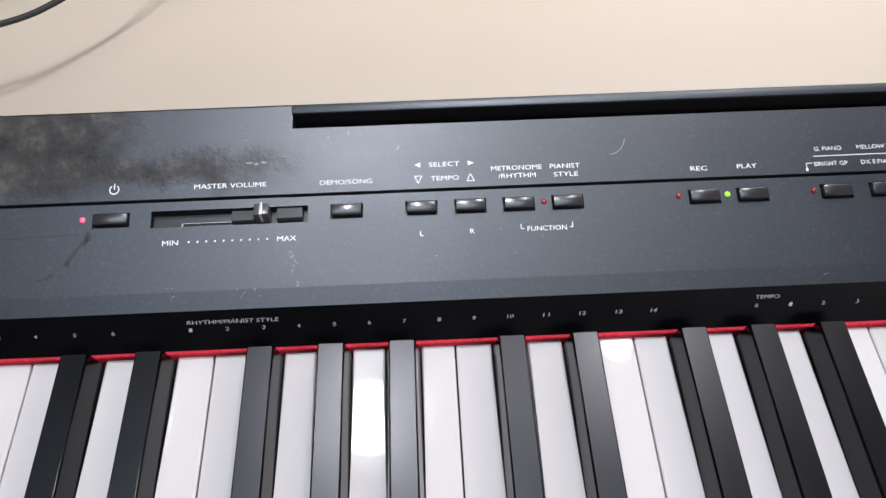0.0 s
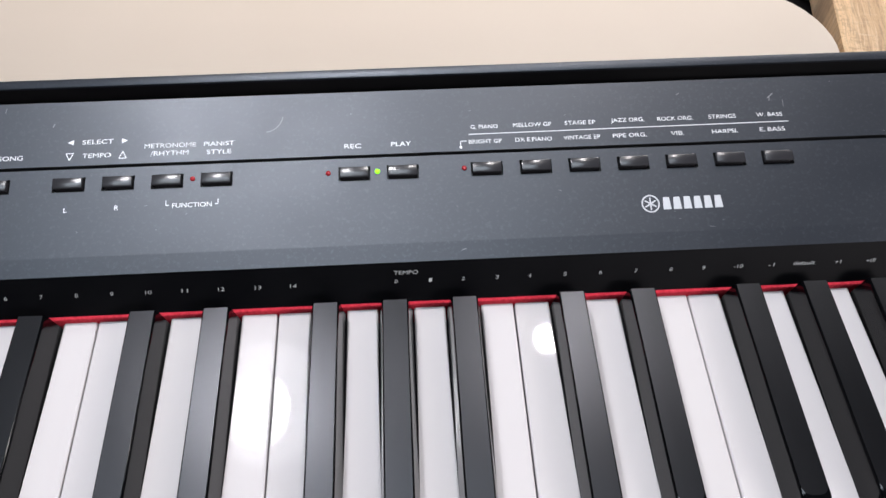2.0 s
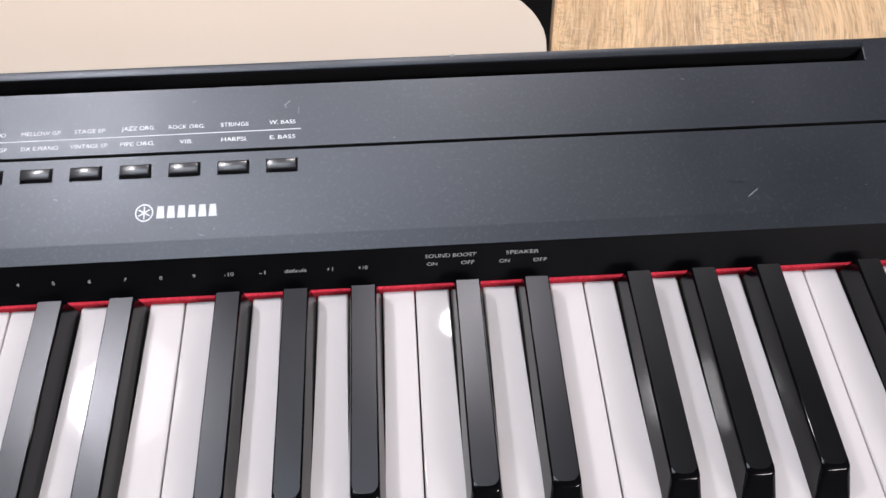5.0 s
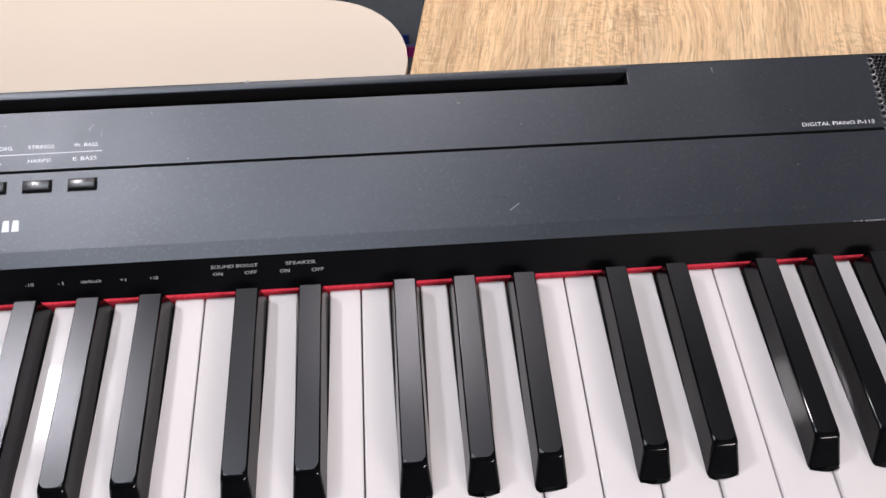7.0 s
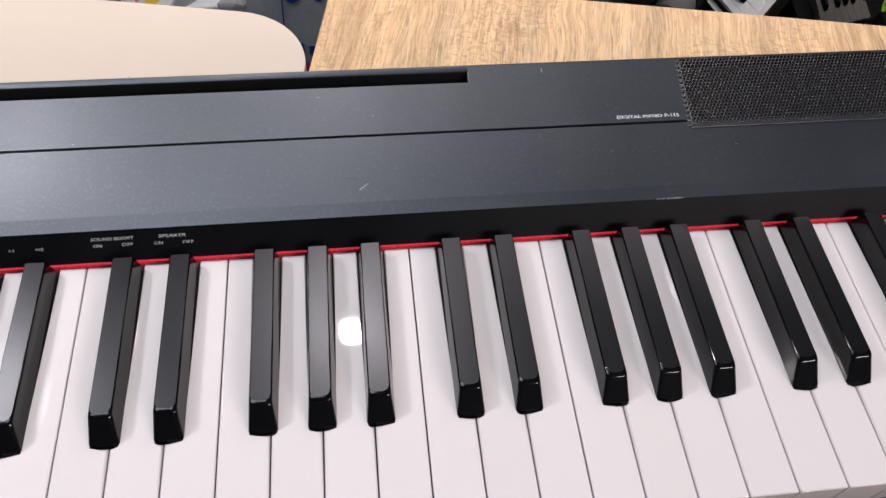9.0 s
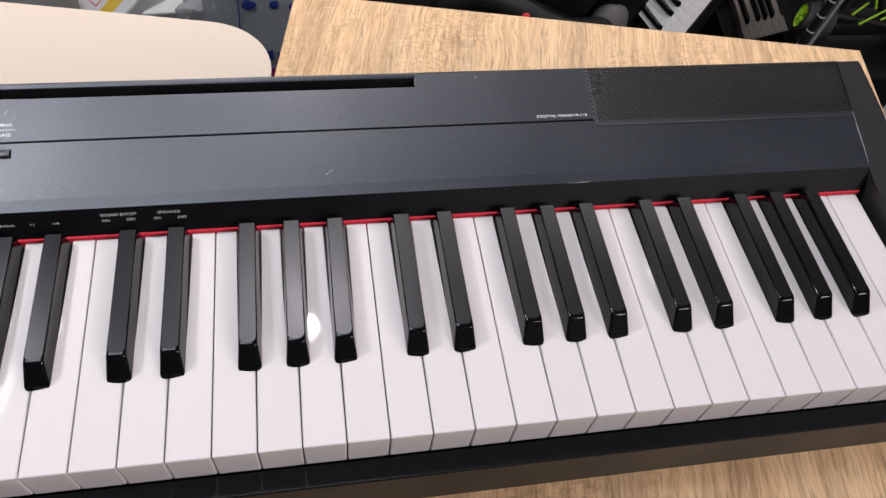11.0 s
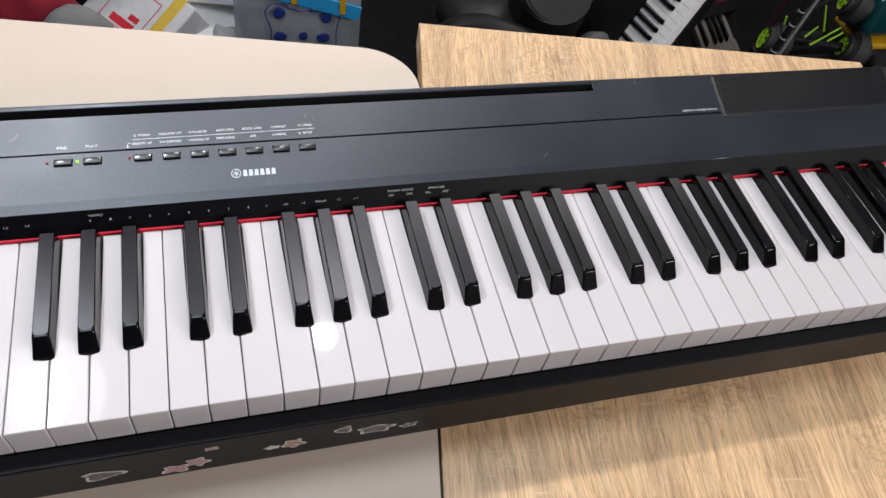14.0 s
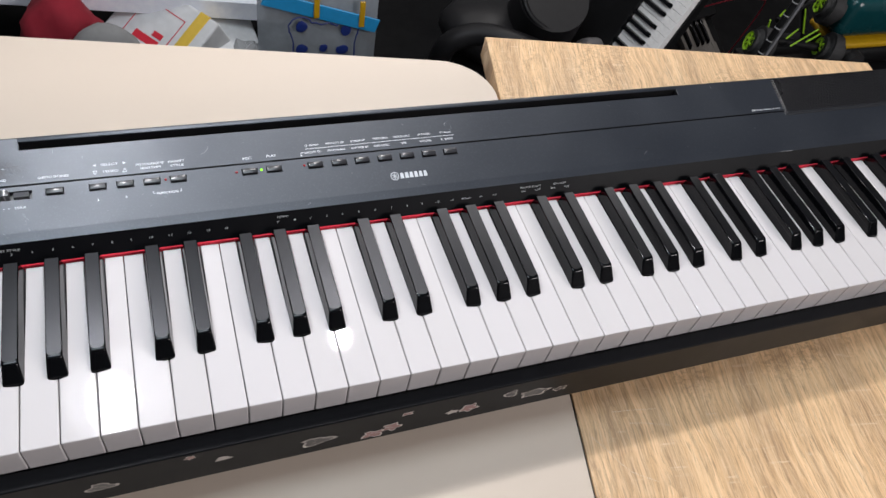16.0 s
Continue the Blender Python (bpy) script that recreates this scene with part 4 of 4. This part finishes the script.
def film_bag():
    """A clear zip bag standing on the floor, slightly puffed, with a cyan header and dark blue print."""
    t = thing("zip_bag", "clear plastic zip bag with cyan header and blue print", "bag")
    t.matrix_world = pose(0.780, 1.150, FLOOR_Z, -6, 0, 0)
    w, h = 0.272, 0.40
    nx, nz = 14, 18
    bm = bmesh.new()
    front, back_ = {}, {}

    def puff(u, v):
        return 0.026 * (math.sin(math.pi * u) ** 0.6) * (math.sin(math.pi * min(1, v * 1.05)) ** 0.5 if 0 < v < 0.95 else 0) + 0.004 * noise.noise(Vector((u * 4, v * 5, 1.0)))

    for i in range(nx + 1):
        for j in range(nz + 1):
            u, v = i / nx, j / nz
            x, z = (u - 0.5) * w, v * h
            front[i, j] = bm.verts.new((x, -puff(u, v) - 0.001, z))
            back_[i, j] = bm.verts.new((x, puff(u, v) + 0.001, z))
    for i in range(nx):
        for j in range(nz):
            bm.faces.new((front[i, j], front[i + 1, j], front[i + 1, j + 1], front[i, j + 1]))
            bm.faces.new((back_[i, j], back_[i, j + 1], back_[i + 1, j + 1], back_[i + 1, j]))
    for j in range(nz):
        for i in (0, nx):
            bm.faces.new((front[i, j], front[i, j + 1], back_[i, j + 1], back_[i, j]))
    part("film", bm, BAG, t, smooth=60)
    top = boxed(-w / 2 + 0.002, w / 2 - 0.002, -0.003, 0.003, -0.016, 0.016, 0.001)
    bmesh.ops.transform(top, matrix=Matrix.Translation((0, -0.030, 0.330)) @ Matrix.Rotation(radians(17), 4, "Y"), verts=top.verts)
    part("header", top, CYAN, t, "bright cyan header strip")
    for x, z in ((-0.020, 0.332), (0.083, 0.306)):
        part("tab", boxed(x, x + 0.013, -0.038, -0.033, z - 0.012, z + 0.05, 0.002), GOLD, t)
    y = -0.031
    wob = [(0.003 - 0.068, y, 0.10), (0.003 - 0.070, y, 0.17), (0.003 - 0.066, y, 0.260)]
    wob += [(-0.047 + 0.027 * math.cos(radians(a)) * (1 + 0.05 * math.sin(a * 0.16)), y, 0.296 + 0.025 * math.sin(radians(a))) for a in range(215, 24, -10)]
    wob += [(x, y, 0.303 + 0.003 * math.sin(x * 400)) for x in (-0.012, -0.002, 0.008, 0.018, 0.026)]
    wob += [(0.058 + 0.027 * math.cos(radians(a)) * (1 + 0.05 * math.sin(a * 0.16)), y, 0.286 + 0.025 * math.sin(radians(a))) for a in range(155, -36, -10)]
    wob += [(0.077, y, 0.250), (0.080, y, 0.17), (0.078, y, 0.10), (0.003, y, 0.085), (-0.065, y, 0.10)]
    part("printed_outline", tube(wob, 0.0016, 6), NAVY, t, "wavy dark blue printed outline")
    for x, z, rx, rz in ((-0.045, 0.296, 0.013, 0.014), (0.056, 0.284, 0.012, 0.015), (-0.044, 0.240, 0.014, 0.012), (0.050, 0.234, 0.015, 0.012), (0.006, 0.240, 0.010, 0.010)):
        part("printed_spot", blob(bmesh.new(), (x, y + 0.002, z), (rx, 0.002, rz), sub=2, lump=0.2, seed=x * 50), NAVY, t)
    for k in range(4):
        part("printed_bar", boxed(-0.05 + 0.027 * k, -0.032 + 0.027 * k, y, y + 0.003, 0.115 - 0.006 * k, 0.138 - 0.006 * k, 0.001), NAVY, t)
    part("printed_band", boxed(-0.09, 0.10, -0.024, -0.021, 0.06, 0.085, 0.001), plastic("magenta_print", (0.35, 0.02, 0.17), 0.5), t)


film_bag()
wrap = blob(bmesh.new(), (0.625, 1.215, -0.70), (0.045, 0.04, 0.06), lump=0.5, seed=9.0, sub=3)
tagged(part("bubble_wrap", wrap, film_plastic("wrap_film", (0.30, 0.31, 0.32), 0.6), None, smooth=20), "crumpled clear wrapping film beside the parcel", "wrapping")


def vacuum():
    t = thing("vacuum_cleaner", "dark grey vacuum cleaner lying on the floor", "vacuum cleaner")
    base = blob(bmesh.new(), (1.36, 1.36, -0.765), (0.20, 0.13, 0.085), Matrix.Rotation(radians(14), 4, "Y"), lump=0.08)
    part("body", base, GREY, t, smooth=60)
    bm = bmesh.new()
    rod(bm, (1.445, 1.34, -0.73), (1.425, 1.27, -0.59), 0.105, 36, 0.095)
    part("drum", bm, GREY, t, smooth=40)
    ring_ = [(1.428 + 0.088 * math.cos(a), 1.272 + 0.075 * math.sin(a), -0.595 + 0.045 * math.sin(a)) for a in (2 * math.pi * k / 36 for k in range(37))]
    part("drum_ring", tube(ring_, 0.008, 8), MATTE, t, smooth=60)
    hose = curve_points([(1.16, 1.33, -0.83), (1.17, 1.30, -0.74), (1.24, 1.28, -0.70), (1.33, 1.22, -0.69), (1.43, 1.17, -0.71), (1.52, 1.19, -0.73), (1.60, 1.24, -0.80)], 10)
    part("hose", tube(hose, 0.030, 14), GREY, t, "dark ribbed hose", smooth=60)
    part("nozzle", blob(bmesh.new(), (1.555, 1.22, -0.745), (0.05, 0.04, 0.06), lump=0.1), plastic("nozzle_grey", (0.075, 0.072, 0.075), 0.6), t, smooth=60)
    part("foot_switch", blob(bmesh.new(), (1.335, 1.187, -0.683), (0.012, 0.006, 0.007), sub=2), RED, t, "small red switch", smooth=60)


vacuum()


def keyboard(m, count, label, end=0.05):
    """A portable keyboard: local x along the keys, y from the key fronts to the back, z up from the key tops."""
    t = thing("portable_keyboard", label, "keyboard", "keyboards behind the tables")
    t.matrix_world = m
    w = count * KEY
    bm = bmesh.new()
    box(bm, -end, w + end, 0.141, 0.30, -0.05, 0.012, 0.004)
    box(bm, -end, w + end, -0.006, 0.141, -0.05, -0.021, 0.002)
    part("body", bm, MATTE, t)
    for i in range(count):
        letter = NOTES[(i + 1) % 7]
        k = (letter, letter not in "CF", letter not in "EB")
        key = new("white_key", WHITE_MESHES[k])
        key.parent = t
        key.location = (i * KEY, 0, 0)
        if k[2] and i < count - 1:
            sharp = new("black_key", BLACK_MESH)
            sharp.parent = t
            sharp.location = ((i + 1) * KEY + SHIFT[letter] / 1000, 0, 0)
    return t


u = Vector((0.408, 0.141, 0.902)).normalized()
inward = Vector((-0.085, 0.990, -0.116))
v = (inward - u * inward.dot(u)).normalized()
stand = Matrix((u, v, u.cross(v))).transposed().to_4x4() @ Matrix.Rotation(radians(5), 4, "X")
tall_keys = keyboard(Matrix.Translation(Vector((1.652, 1.080, -0.632)) - u * 0.0618) @ stand @ Matrix.Scale(0.92, 4), 27, "black portable keyboard standing on end, leaning", end=0.130)
toy_keys = keyboard(pose(1.935, 1.22, -0.80, 30, 0, 16) @ Matrix.Scale(0.85, 4), 7, "short black toy keyboard on the floor, white keys coloured as shaded")
# Shaded and lit copies of the key white: light put into the colour.
for board, finish_ in ((toy_keys, plastic("shaded_key", (0.20, 0.185, 0.17), 0.5)), (tall_keys, plastic("lit_key", (0.80, 0.79, 0.78), 0.3))):
    for key in board.children:
        if key.name.startswith("white_key"):
            key.material_slots[0].link = "OBJECT"
            key.material_slots[0].material = finish_

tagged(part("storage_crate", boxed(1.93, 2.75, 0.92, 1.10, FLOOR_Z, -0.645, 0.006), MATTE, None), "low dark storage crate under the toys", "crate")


def wheel(t, hub, axis, r):
    """A thick tyre with a lime rim on the side that axis points to; hub is the rim's centre."""
    m = Matrix.Translation(hub) @ Vector(axis).to_track_quat("Z", "Y").to_matrix().to_4x4()
    bm = bmesh.new()
    rod(bm, (0, 0, -0.062), (0, 0, -0.004), r, 30)
    bmesh.ops.bevel(bm, geom=[e for e in bm.edges if abs(e.verts[0].co.z - e.verts[1].co.z) < 1e-5], offset=0.016, segments=3, affect="EDGES")
    bmesh.ops.transform(bm, matrix=m, verts=bm.verts)
    w = part("wheel", bm, RUBBER, t, smooth=40)
    bm = bmesh.new()
    q, n = r * 0.52, 24
    for k in range(n):
        a0, a1 = 2 * math.pi * k / n, 2 * math.pi * (k + 1) / n
        bm.faces.new([bm.verts.new((s * math.cos(c_), s * math.sin(c_), h)) for s, c_, h in ((q * 0.80, a0, -0.003), (q, a0, 0.001), (q, a1, 0.001), (q * 0.80, a1, -0.003))])
    for k in range(6):
        c_ = 2 * math.pi * k / 6
        rod(bm, (0, 0, -0.002), (q * 0.8 * math.cos(c_), q * 0.8 * math.sin(c_), -0.002), 0.0030, 6)
    bmesh.ops.transform(bm, matrix=m, verts=bm.verts)
    part("rim", bm, LIME, w, "lime green wheel rim")


def toy_car():
    t = thing("toy_buggy", "black toy buggy with lime green frame and wheels", "toy car")
    side = (-0.87, 0.42, 0.15)
    for hub in ((1.851, 1.00, -0.541), (2.104, 1.00, -0.574), (2.085, 1.06, -0.480)):
        wheel(t, hub, side, 0.047)
    bm = bmesh.new()
    rod(bm, (1.90, 1.03, -0.555), (2.12, 1.0, -0.582), 0.012, 12)
    box(bm, 1.95, 2.09, 1.0, 1.06, -0.60, -0.57, 0.006)
    rod(bm, (1.97, 1.03, -0.58), (2.02, 1.07, -0.44), 0.009, 10)
    rod(bm, (2.08, 1.03, -0.58), (2.02, 1.07, -0.44), 0.009, 10)
    rod(bm, (1.93, 1.02, -0.50), (2.06, 1.06, -0.47), 0.007, 10)
    part("chassis", bm, MATTE, t, smooth=40)
    for a, b in (((1.895, 1.0, -0.525), (1.882, 1.0, -0.480)), ((1.955, 0.985, -0.530), (1.975, 0.985, -0.500)), ((1.985, 0.985, -0.555), (2.045, 0.985, -0.505)), ((2.00, 0.985, -0.515), (1.975, 1.0, -0.452)),
                 ((2.03, 0.985, -0.545), (2.062, 0.985, -0.520)), ((2.02, 1.02, -0.43), (2.05, 1.02, -0.465)), ((1.905, 1.0, -0.470), (1.912, 1.0, -0.452))):
        bm = bmesh.new()
        rod(bm, a, b, 0.0026, 6, 0.0020)
        part("strut", bm, LIME, t, "lime green strut", smooth=40)


toy_car()
pole = thing("metal_pole", "black pole with bright rings and a grey side strip", "pole")
part("tube", rod(bmesh.new(), (1.772, 0.90, FLOOR_Z), (1.887, 0.95, -0.10), 0.0078, 18), MATTE, pole, smooth=40)
part("strip", rod(bmesh.new(), (1.788, 0.897, FLOOR_Z), (1.903, 0.947, -0.10), 0.0045, 10), plastic("strip_grey", (0.16, 0.16, 0.17), 0.4), pole, smooth=40)
for k in range(14):
    s = 0.18 + 0.045 * k
    p = Vector((1.772, 0.90, FLOOR_Z)).lerp(Vector((1.887, 0.95, -0.10)), s)
    d = Vector((0.115, 0.05, 0.755)).normalized()
    part("ring", rod(bmesh.new(), p - d * 0.0012, p + d * 0.0012, 0.0085, 18), CHROME, pole, smooth=40)

toy = thing("toy_truck", "teal and yellow plastic toy on the crate", "toy")
part("tub", boxed(2.135, 2.56, 0.99, 1.10, -0.556, -0.430, 0.035, 4), TEAL, toy, smooth=40)
part("trim", boxed(2.145, 2.57, 0.982, 1.105, -0.578, -0.560, 0.007, 3), GOLD, toy, "yellow lower trim", smooth=40)
part("hull", boxed(2.16, 2.55, 0.985, 1.095, -0.64, -0.583, 0.02, 3), MATTE, toy, "black underside", smooth=40)
part("cab", boxed(2.24, 2.36, 1.00, 1.09, -0.44, -0.35, 0.02, 3), GOLD, toy, smooth=40)
for x in (2.24, 2.44):
    part("wheel", rod(bmesh.new(), (x, 0.968, -0.616), (x, 1.10, -0.616), 0.029, 20), RUBBER, toy, smooth=40)
tagged(part("red_wire", tube(curve_points([(1.86, 1.22, -0.60), (1.93, 1.18, -0.545), (1.99, 1.16, -0.535), (2.06, 1.2, -0.6), (2.08, 1.25, -0.84)], 10), 0.002, 8), MAROON, None, smooth=60), "thin red wire trailing between the toys", "wire")
tagged(part("paper_box", boxed(1.86, 2.10, 0.55, 0.70, FLOOR_Z, -0.44, 0.004), CARD, None), "white cardboard box on the floor past the oak table", "box")
